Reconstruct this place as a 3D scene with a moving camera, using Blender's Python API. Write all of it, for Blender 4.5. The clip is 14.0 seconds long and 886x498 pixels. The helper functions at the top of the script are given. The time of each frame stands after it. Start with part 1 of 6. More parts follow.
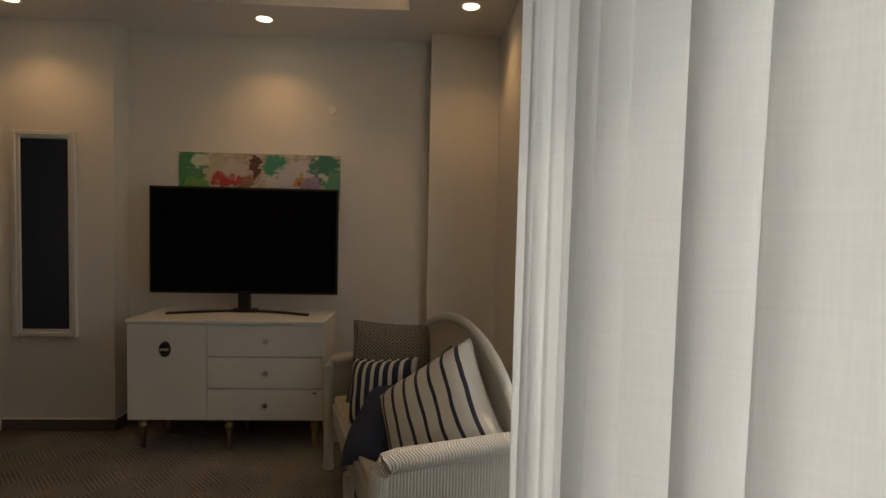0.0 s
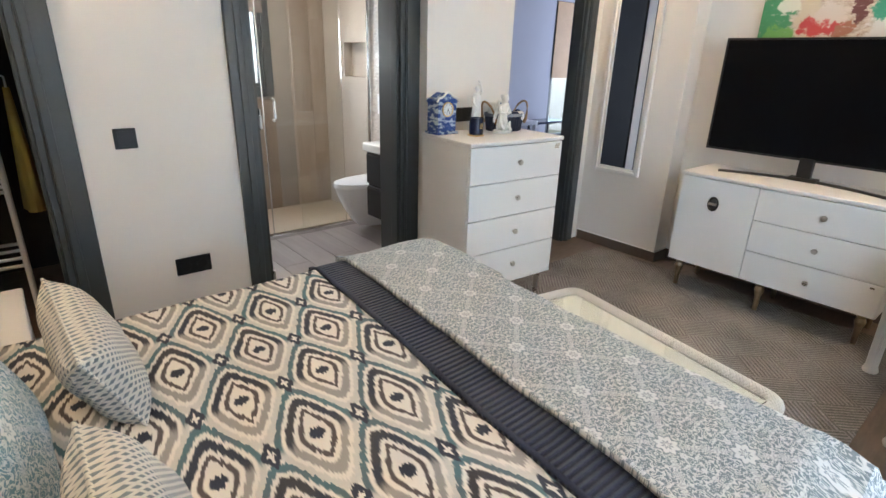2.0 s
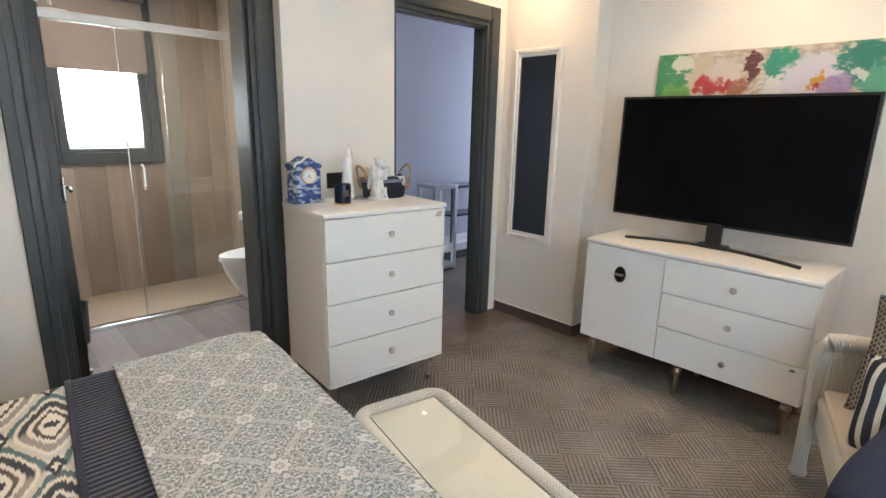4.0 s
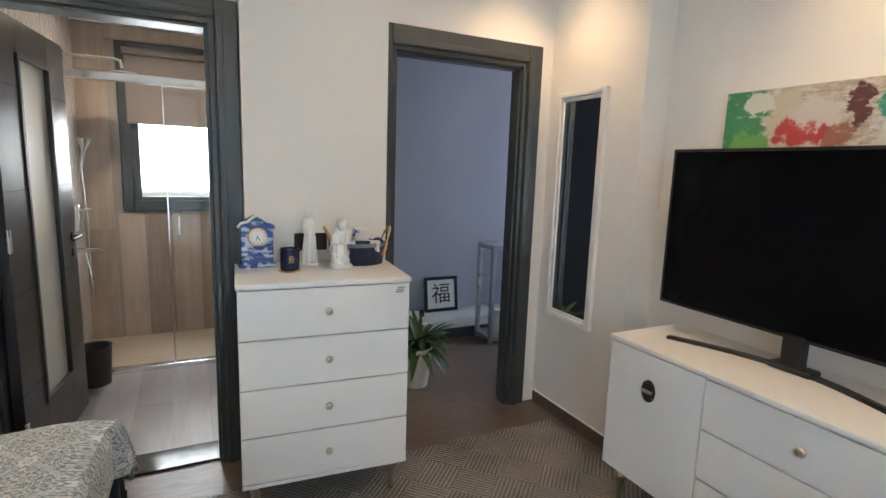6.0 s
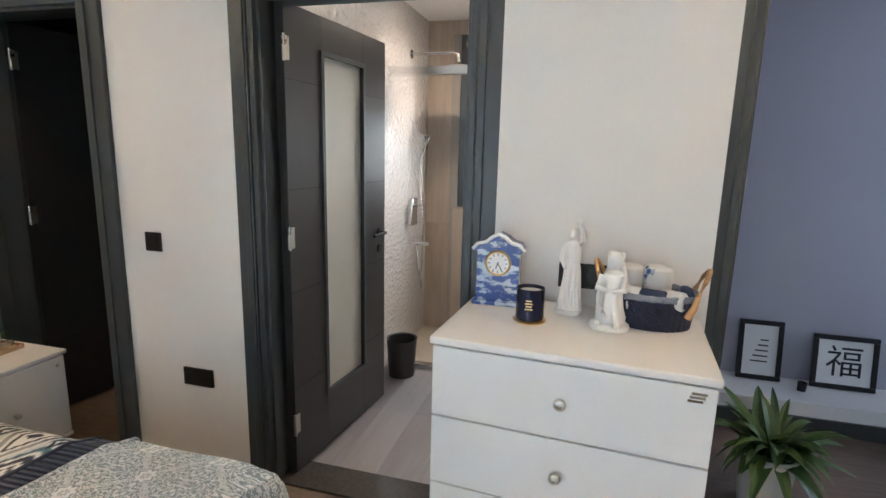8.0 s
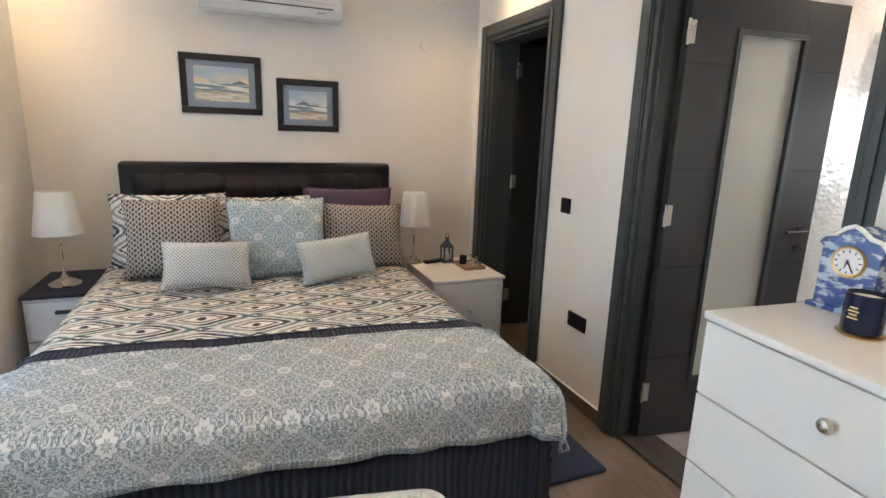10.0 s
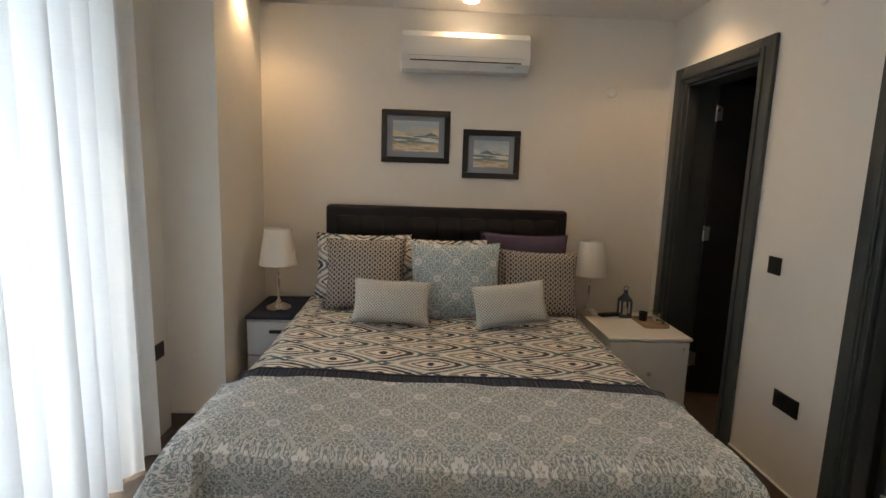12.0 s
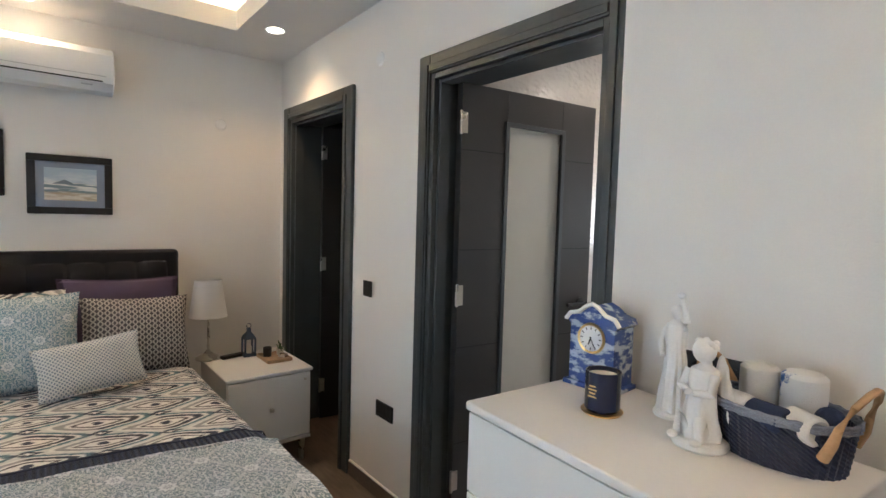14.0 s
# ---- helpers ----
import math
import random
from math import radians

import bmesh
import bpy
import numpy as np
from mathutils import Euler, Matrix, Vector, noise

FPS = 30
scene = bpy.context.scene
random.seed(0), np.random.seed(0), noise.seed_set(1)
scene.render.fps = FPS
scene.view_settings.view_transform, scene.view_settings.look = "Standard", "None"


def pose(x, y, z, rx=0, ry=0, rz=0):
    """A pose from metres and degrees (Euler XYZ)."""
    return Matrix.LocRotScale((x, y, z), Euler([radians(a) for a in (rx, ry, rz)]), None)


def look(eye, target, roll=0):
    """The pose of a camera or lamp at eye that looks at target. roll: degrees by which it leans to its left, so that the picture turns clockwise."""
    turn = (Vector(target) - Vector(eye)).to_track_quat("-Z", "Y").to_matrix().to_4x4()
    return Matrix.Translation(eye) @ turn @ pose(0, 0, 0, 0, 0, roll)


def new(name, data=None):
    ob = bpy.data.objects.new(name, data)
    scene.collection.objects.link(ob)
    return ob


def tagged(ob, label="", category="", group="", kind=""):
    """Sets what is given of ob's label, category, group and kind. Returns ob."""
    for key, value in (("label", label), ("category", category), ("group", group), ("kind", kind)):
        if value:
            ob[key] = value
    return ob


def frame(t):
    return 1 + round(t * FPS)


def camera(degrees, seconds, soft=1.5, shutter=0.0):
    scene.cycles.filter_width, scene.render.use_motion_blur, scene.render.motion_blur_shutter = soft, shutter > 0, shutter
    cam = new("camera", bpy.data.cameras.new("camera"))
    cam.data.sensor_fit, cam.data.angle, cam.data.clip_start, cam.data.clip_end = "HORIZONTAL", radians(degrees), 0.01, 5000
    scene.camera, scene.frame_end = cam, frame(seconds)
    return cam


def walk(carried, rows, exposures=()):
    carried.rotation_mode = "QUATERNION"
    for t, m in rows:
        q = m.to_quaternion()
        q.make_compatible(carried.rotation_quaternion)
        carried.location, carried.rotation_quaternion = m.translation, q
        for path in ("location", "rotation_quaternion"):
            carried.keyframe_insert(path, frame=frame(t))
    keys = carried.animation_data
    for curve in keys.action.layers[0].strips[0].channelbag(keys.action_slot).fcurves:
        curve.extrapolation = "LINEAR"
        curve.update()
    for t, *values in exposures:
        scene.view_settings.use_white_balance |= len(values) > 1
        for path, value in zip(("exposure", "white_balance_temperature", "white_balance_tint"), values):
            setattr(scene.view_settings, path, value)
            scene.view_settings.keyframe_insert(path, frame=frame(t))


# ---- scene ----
cam = camera(81.5, 14.0)
PATH = [
    (0, (1.093, -2.641, 1.343), (3.089, -2.732, 1.261), 1.2),
    (0.5, (0.99, -2.516, 1.414), (2.91, -2.002, 1.196), 1.5),
    (1, (0.891, -2.446, 1.409), (2.583, -1.437, 1.067), 1.6),
    (1.5, (0.86, -2.428, 1.42), (2.303, -1.153, 0.878), 1.9),
    (2, (0.845, -2.45, 1.405), (2.064, -1.025, 0.709), 1.7),
    (2.5, (0.886, -2.433, 1.379), (2.001, -0.943, 0.647), 1.7),
    (3, (1.031, -2.387, 1.386), (2.163, -0.891, 0.692), 1.7),
    (3.5, (1.236, -2.389, 1.39), (2.515, -0.963, 0.815), 1.8),
    (3.7, (1.329, -2.441, 1.392), (2.673, -1.05, 0.883), 1.8),
    (5.8, (2.495, -2.562, 1.45), (3.539, -0.885, 1.143), 1.6),
    (6, (2.497, -2.549, 1.458), (3.372, -0.777, 1.147), 1.9),
    (6.5, (2.584, -2.409, 1.427), (2.905, -0.459, 1.117), 1.7),
    (7, (2.643, -2.215, 1.476), (2.631, -0.243, 1.142), 2.0),
    (7.2, (2.715, -2.119, 1.488), (2.584, -0.154, 1.134), 1.7),
    (9.3, (3.466, -1.523, 1.403), (2.134, -0.08, 1.027), 2.3),
    (9.5, (3.532, -1.542, 1.388), (2.025, -0.288, 0.994), 2.0),
    (10, (3.536, -1.646, 1.423), (1.727, -0.915, 0.983), 1.9),
    (10.5, (3.511, -1.697, 1.412), (1.586, -1.365, 0.984), 1.8),
    (11, (3.484, -1.727, 1.393), (1.53, -1.621, 0.978), 1.8),
    (11.5, (3.489, -1.705, 1.395), (1.531, -1.652, 0.991), 1.9),
    (12, (3.508, -1.671, 1.453), (1.534, -1.572, 1.149), 1.9),
    (12.5, (3.516, -1.675, 1.465), (1.553, -1.326, 1.296), 1.9),
    (13, (3.53, -1.615, 1.501), (1.642, -0.969, 1.365), 1.8),
    (13.5, (3.559, -1.547, 1.493), (1.782, -0.638, 1.361), 1.8),
    (14, (3.54, -1.371, 1.447), (1.984, -0.121, 1.322), 1.6),
]
walk(cam, [(t, look(eye, to, roll)) for t, eye, to, roll in PATH],
     exposures=[(0, -1.15, 8400, 14), (0.4, -0.75, 10200, 16), (0.7, -0.1, 9200, 14), (1.0, 0.5, 6900, 10), (1.3, 1.05, 6000, 9), (2, 1.28, 5900, 9), (3.5, 1.30, 6100, 9),
                (6.5, 0.80, 6050, 9), (9.5, 1.24, 5850, 9), (10.2, 1.18, 5950, 9), (10.5, 1.04, 5950, 9), (11, 0.42, 5800, 9), (11.5, 0.14, 6000, 9), (12.2, 0.28, 6900, 11), (12.6, 0.38, 6700, 11), (13, 0.90, 5750, 9), (13.5, 0.92, 5850, 9), (14, 0.84, 5850, 9)])

# ---- place ----

# ---------- light and exposure ----------
world = bpy.data.worlds.new("sky")
scene.world = world
world.use_nodes = True
wt = world.node_tree
sky = wt.nodes.new("ShaderNodeTexSky")
sky.sky_type = "NISHITA"
sky.sun_disc = False
sky.sun_elevation, sky.sun_rotation = radians(48), radians(200)
wt.links.new(sky.outputs[0], wt.nodes["Background"].inputs[0])
wt.nodes["Background"].inputs[1].default_value = 0.12


def lamp(name, kind, m, energy, color, **kw):
    data = bpy.data.lights.new(name, kind)
    data.energy, data.color = energy, color
    if kind == "AREA":
        data.shape, data.size, data.size_y = "RECTANGLE", kw["size"], kw["size_y"]
    if kind == "SPOT":
        data.spot_size, data.spot_blend, data.shadow_soft_size = radians(kw["cone"]), 0.9, 0.03
    if kind == "SUN":
        data.angle = radians(kw["angle"])
    ob = new(name, data)
    ob.matrix_world = m
    return ob


lamp("sun", "SUN", look((0, 0, 10), (-1.2, 3.0, 4)), 2.0, (1, 0.95, 0.88), angle=0.6)
# daylight standing in the openings
lamp("window_daylight", "AREA", look((2.1, -3.32, 1.25), (2.1, 0, 1.1)), 31, (0.75, 0.88, 1.0), size=2.0, size_y=2.2)
lamp("bath_daylight", "AREA", look((2.4, 2.42, 1.6), (2.4, 0, 1.2)), 14, (0.95, 0.98, 1.0), size=0.55, size_y=0.8)
lamp("hall_daylight", "AREA", look((7.3, 0.9, 1.3), (4.0, 0.9, 0.9)), 20, (0.8, 0.87, 1.0), size=1.2, size_y=1.8)

# ---------- materials ----------
class Nodes:
    """Short hand for node trees."""

    def __init__(self, name, cloth=False):
        self.m = bpy.data.materials.new(name)
        self.m.use_nodes = True
        self.t = self.m.node_tree
        self.b = self.t.nodes["Principled BSDF"]
        self.co = self.t.nodes.new("ShaderNodeTexCoord").outputs["UV" if cloth else "Object"]

    def put(self, sock, v):
        if isinstance(v, (int, float)):
            sock.default_value = v
        elif isinstance(v, tuple):
            sock.default_value = (*v, 1.0) if len(v) == 3 and sock.type == "RGBA" else v
        else:
            self.t.links.new(v, sock)

    def f(self, op, a, b=0.0, c=0.0):
        n = self.t.nodes.new("ShaderNodeMath")
        n.operation = op
        for s, v in zip(n.inputs, (a, b, c)):
            self.put(s, v)
        return n.outputs[0]

    def xyz(self, co=None):
        n = self.t.nodes.new("ShaderNodeSeparateXYZ")
        self.put(n.inputs[0], co or self.co)
        return n.outputs

    def vec(self, x, y, z=0.0):
        n = self.t.nodes.new("ShaderNodeCombineXYZ")
        for s, v in zip(n.inputs, (x, y, z)):
            self.put(s, v)
        return n.outputs[0]

    def noise(self, scale, detail=3.0, co=None, rough=0.55):
        n = self.t.nodes.new("ShaderNodeTexNoise")
        self.put(n.inputs["Vector"], co or self.co)
        n.inputs["Scale"].default_value, n.inputs["Detail"].default_value, n.inputs["Roughness"].default_value = scale, detail, rough
        return n.outputs[0]

    def voronoi(self, scale, co=None, feature="F1"):
        n = self.t.nodes.new("ShaderNodeTexVoronoi")
        n.feature = feature
        self.put(n.inputs["Vector"], co or self.co)
        n.inputs["Scale"].default_value = scale
        return n.outputs

    def stretch(self, sx, sy, sz, co=None):
        n = self.t.nodes.new("ShaderNodeVectorMath")
        n.operation = "MULTIPLY"
        self.put(n.inputs[0], co or self.co)
        n.inputs[1].default_value = (sx, sy, sz)
        return n.outputs[0]

    def mix(self, k, a, b):
        n = self.t.nodes.new("ShaderNodeMix")
        n.data_type = "RGBA"
        n.clamp_factor = True
        self.put(n.inputs[0], k)
        self.put(n.inputs[6], a)
        self.put(n.inputs[7], b)
        return n.outputs[2]

    def step(self, v, lo, hi):
        n = self.t.nodes.new("ShaderNodeMapRange")
        n.interpolation_type = "SMOOTHSTEP"
        self.put(n.inputs[0], v)
        n.inputs[1].default_value, n.inputs[2].default_value = lo, hi
        return n.outputs[0]

    def rand(self):
        return self.t.nodes.new("ShaderNodeObjectInfo").outputs["Random"]

    def done(self, color, rough=0.5, metal=0.0, bump=None, depth=0.002, **kw):
        self.put(self.b.inputs["Base Color"], color)
        self.put(self.b.inputs["Roughness"], rough)
        self.put(self.b.inputs["Metallic"], metal)
        for k, v in kw.items():
            self.put(self.b.inputs[k.replace("_", " ")], v)
        if bump is not None:
            n = self.t.nodes.new("ShaderNodeBump")
            n.inputs["Distance"].default_value, n.inputs["Strength"].default_value = depth, 1.0
            self.put(n.inputs["Height"], bump)
            self.t.links.new(n.outputs[0], self.b.inputs["Normal"])
        return self.m


def plain(name, col, rough=0.5, metal=0.0, grain=60.0, vary=0.08, depth=0.0004, **kw):
    """A surface of one colour, with slight wear at two scales."""
    n = Nodes(name)
    a, b = n.noise(1.7, 3.0), n.noise(grain, 4.0)
    k = n.f("ADD", n.f("MULTIPLY", a, 0.6), n.f("MULTIPLY", b, 0.4))
    dark = tuple(c * (1 - vary) for c in col)
    light = tuple(min(1, c * (1 + vary)) for c in col)
    c = n.mix(n.step(k, 0.3, 0.7), dark, light)
    r = n.f("ADD", n.f("MULTIPLY", n.noise(9.0), 0.16), rough - 0.08)
    return n.done(c, r, metal, b, depth, **kw)


WALL = plain("wall_paint", (0.80, 0.775, 0.735), 0.62, 0, 220, 0.025, 0.0006)
CEIL = plain("ceiling_paint", (0.80, 0.78, 0.75), 0.75, 0, 200, 0.02, 0.0004)
WHITE = plain("white_lacquer", (0.80, 0.79, 0.77), 0.32, 0, 120, 0.02, 0.0001)
WHITE2 = plain("white_plastic", (0.78, 0.79, 0.80), 0.35, 0, 120, 0.02, 0.0001)
FRAME = plain("anthracite_lacquer", (0.046, 0.053, 0.057), 0.38, 0, 90, 0.1, 0.0002)
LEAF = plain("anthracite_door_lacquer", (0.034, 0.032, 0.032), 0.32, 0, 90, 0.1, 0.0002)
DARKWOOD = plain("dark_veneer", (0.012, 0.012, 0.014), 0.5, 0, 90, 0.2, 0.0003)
BLACK = plain("black_plastic", (0.008, 0.008, 0.009), 0.42, 0, 120, 0.2, 0.0001)
SCREEN = plain("tv_screen", (0.003, 0.003, 0.004), 0.2, 0, 10, 0.1, 0.0, Specular_IOR_Level=0.1)
CHROME = plain("chrome", (0.78, 0.78, 0.78), 0.16, 1.0, 60, 0.05, 0.0001)
BRASS = plain("aged_brass", (0.42, 0.33, 0.22), 0.3, 1.0, 60, 0.15, 0.0002)
NICKEL = plain("brushed_nickel", (0.62, 0.58, 0.52), 0.28, 1.0, 90, 0.1, 0.0001)
GOLD = plain("gold_foil", (0.75, 0.52, 0.22), 0.3, 1.0, 60, 0.1, 0.0001)
NAVY = plain("navy_cotton", (0.013, 0.019, 0.042), 0.9, 0, 400, 0.25, 0.0015)
NAVYGLASS = plain("navy_glass", (0.012, 0.016, 0.045), 0.12, 0, 40, 0.1, 0.0)
PLASTER = plain("white_plaster", (0.80, 0.79, 0.77), 0.6, 0, 160, 0.05, 0.001)
CERAMIC = plain("white_ceramic", (0.82, 0.82, 0.81), 0.12, 0, 60, 0.02, 0.0)
TERRA = plain("pale_pot", (0.66, 0.62, 0.55), 0.6, 0, 60, 0.06, 0.0004)
SOIL = plain("potting_soil", (0.05, 0.035, 0.025), 0.9, 0, 60, 0.4, 0.004)
THRESH = plain("polished_brown_stone", (0.060, 0.050, 0.044), 0.12, 0, 60, 0.3, 0.0)
BASE = plain("brown_skirting_tile", (0.13, 0.098, 0.080), 0.35, 0, 60, 0.2, 0.0004)
SILVER = plain("silver_leaf", (0.60, 0.61, 0.62), 0.3, 1.0, 60, 0.15, 0.0006)
TOWEL = plain("terry_towel", (0.80, 0.79, 0.76), 0.95, 0, 500, 0.12, 0.004)
BLUETOWEL = plain("navy_towel", (0.035, 0.05, 0.11), 0.95, 0, 500, 0.2, 0.004)
TAN = plain("tan_leather", (0.42, 0.25, 0.12), 0.55, 0, 90, 0.2, 0.0008)
MATB = plain("blue_mount", (0.24, 0.28, 0.36), 0.8, 0, 300, 0.05, 0.0003)
LAVENDER = plain("lavender_paint", (0.42, 0.42, 0.485), 0.65, 0, 200, 0.03, 0.0005)
PURPLE = plain("plum_cotton", (0.055, 0.035, 0.075), 0.85, 0, 300, 0.2, 0.001)
CREAM = plain("cream_wax", (0.75, 0.70, 0.60), 0.5, 0, 60, 0.04, 0.0004)
LIDPAPER = plain("pale_green_white_panel", (0.62, 0.64, 0.60), 0.5, 0, 60, 0.03, 0.0004)
RUBBER = plain("dark_bin_plastic", (0.03, 0.026, 0.024), 0.45, 0, 60, 0.2, 0.0002)
YELLOW = plain("yellow_cotton", (0.5, 0.38, 0.12), 0.85, 0, 300, 0.2, 0.002)


def glowing(name, col, strength):
    n = Nodes(name)
    return n.done(col, 0.5, Emission_Color=(*col, 1.0), Emission_Strength=strength)


LED = glowing("led_strip", (1.0, 0.74, 0.42), 56.0)
BULB = glowing("downlight_diffuser", (1.0, 0.86, 0.66), 14.0)
BULB2 = glowing("bath_downlight", (1.0, 0.88, 0.72), 10.0)


def clear(name, rough=0.0, tint=(0.96, 0.98, 0.97)):
    n = Nodes(name)
    return n.done(tint, rough, Transmission_Weight=1.0, IOR=1.3)


GLASS = clear("clear_glass", 0.02)
FROST = clear("frosted_glass", 0.35, (0.80, 0.79, 0.74))

MILK = Nodes("etched_door_glass").done((0.80, 0.77, 0.70), 0.55, Transmission_Weight=0.55, IOR=1.3)

m_ = Nodes("mirror")
MIRROR = m_.done((0.80, 0.82, 0.83), 0.02, 1.0)

# sheer curtain: cloth that lets light through
m_ = Nodes("sheer_curtain")
x_, y_, z_ = m_.xyz()
weave = m_.noise(40.0, 3.0, m_.stretch(9, 9, 0.6))
slub = m_.noise(6.0, 4.0, m_.stretch(0.4, 0.4, 30))
thread = m_.f("ADD", m_.f("MULTIPLY", weave, 0.5), m_.f("MULTIPLY", slub, 0.5))
cloth = m_.mix(m_.step(thread, 0.3, 0.7), (0.83, 0.845, 0.86), (0.88, 0.89, 0.90))
m_.done(cloth, 0.9, 0.0, thread, 0.0003)
tr = m_.t.nodes.new("ShaderNodeBsdfTranslucent")
m_.put(tr.inputs[0], cloth)
mx = m_.t.nodes.new("ShaderNodeMixShader")
mx.inputs[0].default_value = 0.55
m_.t.links.new(m_.b.outputs[0], mx.inputs[1])
m_.t.links.new(tr.outputs[0], mx.inputs[2])
m_.t.links.new(mx.outputs[0], m_.t.nodes["Material Output"].inputs[0])
SHEER = m_.m

# lamp shade
m_ = Nodes("lamp_shade_cloth")
m_.done((0.88, 0.87, 0.85), 0.85, 0.0, m_.noise(300), 0.0005)
tr = m_.t.nodes.new("ShaderNodeBsdfTranslucent")
tr.inputs[0].default_value = (0.8, 0.78, 0.74, 1)
mx = m_.t.nodes.new("ShaderNodeMixShader")
mx.inputs[0].default_value = 0.15
m_.t.links.new(m_.b.outputs[0], mx.inputs[1])
m_.t.links.new(tr.outputs[0], mx.inputs[2])
m_.t.links.new(mx.outputs[0], m_.t.nodes["Material Output"].inputs[0])
SHADE = m_.m


def lattice(n, a, b, su, sv):
    """0 in the middle of each cell, 2 at its corners; and the cell's own two coordinates from -1 to 1."""
    u = n.f("SUBTRACT", n.f("MULTIPLY", n.f("FRACT", n.f("ADD", n.f("DIVIDE", a, su), 100.0)), 2.0), 1.0)
    v = n.f("SUBTRACT", n.f("MULTIPLY", n.f("FRACT", n.f("ADD", n.f("DIVIDE", b, sv), 100.0)), 2.0), 1.0)
    return n.f("ADD", n.f("ABSOLUTE", u), n.f("ABSOLUTE", v)), u, v


def band(n, d, lo, hi, soft=0.05):
    return n.f("MULTIPLY", n.step(d, lo - soft, lo + soft), n.f("SUBTRACT", 1.0, n.step(d, hi - soft, hi + soft)))


def ikat(name, su, sv, axes=(1, 0), shift=(0.0, 0.0), cloth=False):
    """Half-drop rows of pointed eyes under feathered arches, with small flowers between them."""
    n = Nodes(name, cloth)
    c = n.xyz()
    a, b = n.f("SUBTRACT", c[axes[0]], shift[0]), n.f("SUBTRACT", c[axes[1]], shift[1])
    # the dye creeps along the threads
    creep = n.noise(1.0, 2.0, n.vec(n.f("MULTIPLY", a, 9.0), n.f("MULTIPLY", b, 170.0)))
    slow = n.noise(1.0, 1.0, n.vec(n.f("MULTIPLY", a, 8.0), n.f("MULTIPLY", b, 8.0), 3.0))
    jag = n.f("ADD", n.f("MULTIPLY", n.f("SUBTRACT", creep, 0.5), 0.046), n.f("MULTIPLY", n.f("SUBTRACT", slow, 0.5), 0.012))
    u = n.f("DIVIDE", n.f("ADD", a, jag), su)
    v = n.f("DIVIDE", b, sv)

    def cell(w):
        return n.f("SUBTRACT", n.f("FRACT", n.f("ADD", w, 100.5)), 0.5)

    p, q = cell(n.f("ADD", u, v)), cell(n.f("SUBTRACT", u, v))
    lu, lv = n.f("MULTIPLY", n.f("ADD", p, q), 0.5), n.f("MULTIPLY", n.f("SUBTRACT", p, q), 0.5)
    au, av = n.f("ABSOLUTE", lu), n.f("ABSOLUTE", lv)
    ap, aq = n.f("ABSOLUTE", p), n.f("ABSOLUTE", q)
    # round distance: 1 on the middle of the cell's sides
    rr = n.f("POWER", n.f("ADD", n.f("POWER", n.f("MULTIPLY", ap, 2.0), 4.5), n.f("POWER", n.f("MULTIPLY", aq, 2.0), 4.5)), 1 / 4.5)
    # lens-shaped distance, pointed along the thread
    lens = n.f("ADD", n.f("MULTIPLY", av, 4.4), n.f("MULTIPLY", n.f("POWER", au, 1.5), 8.5))
    dot = n.f("SQRT", n.f("ADD", n.f("MULTIPLY", n.f("MULTIPLY", lu, lu), 4.0), n.f("MULTIPLY", lv, lv)))
    lobes = n.f("MULTIPLY", n.f("COSINE", n.f("MULTIPLY", n.f("ARCTAN2", n.f("SUBTRACT", 0.5, ap), n.f("SUBTRACT", 0.5, aq)), 4.0)), 0.018)
    fl = n.f("ADD", n.f("SQRT", n.f("ADD", n.f("POWER", n.f("SUBTRACT", 0.5, ap), 2.0), n.f("POWER", n.f("SUBTRACT", 0.5, aq), 2.0))), lobes)
    cream = n.mix(n.noise(300.0), (0.69, 0.665, 0.615), (0.78, 0.755, 0.71))
    navy, brown, char, teal = (0.030, 0.037, 0.062), (0.085, 0.072, 0.075), (0.052, 0.050, 0.060), (0.085, 0.17, 0.20)
    above = n.step(lu, -0.06, 0.02)
    tone = n.mix(n.step(slow, 0.4, 0.6), char, navy)
    rim = n.mix(n.step(n.noise(9.0), 0.42, 0.58), teal, (0.10, 0.15, 0.18))
    col = n.mix(n.f("MULTIPLY", band(n, rr, 0.86, 1.02, 0.03), n.f("ADD", n.f("MULTIPLY", above, 0.75), 0.25)), cream, rim)
    col = n.mix(n.f("MULTIPLY", band(n, rr, 0.57, 0.76, 0.03), n.f("ADD", n.f("MULTIPLY", above, 0.4), 0.6)), col, tone)
    col = n.mix(band(n, lens, 0.60, 0.84, 0.05), col, brown)
    col = n.mix(band(n, dot, -1.0, 0.085, 0.012), col, navy)
    col = n.mix(band(n, fl, -1.0, 0.120, 0.012), col, navy)
    col = n.mix(band(n, fl, -1.0, 0.045, 0.010), col, cream)
    weave = n.f("ADD", n.noise(700.0, 1.0), n.f("MULTIPLY", n.noise(14.0), 3.0))
    return n.done(col, 0.9, 0, weave, 0.002)


IKAT = ikat("ikat_cotton", 0.414, 0.207, (0, 1), (-0.067, 1.444), True)
IKAT_P = ikat("ikat_pillow_cotton", 0.34, 0.20, (0, 1))


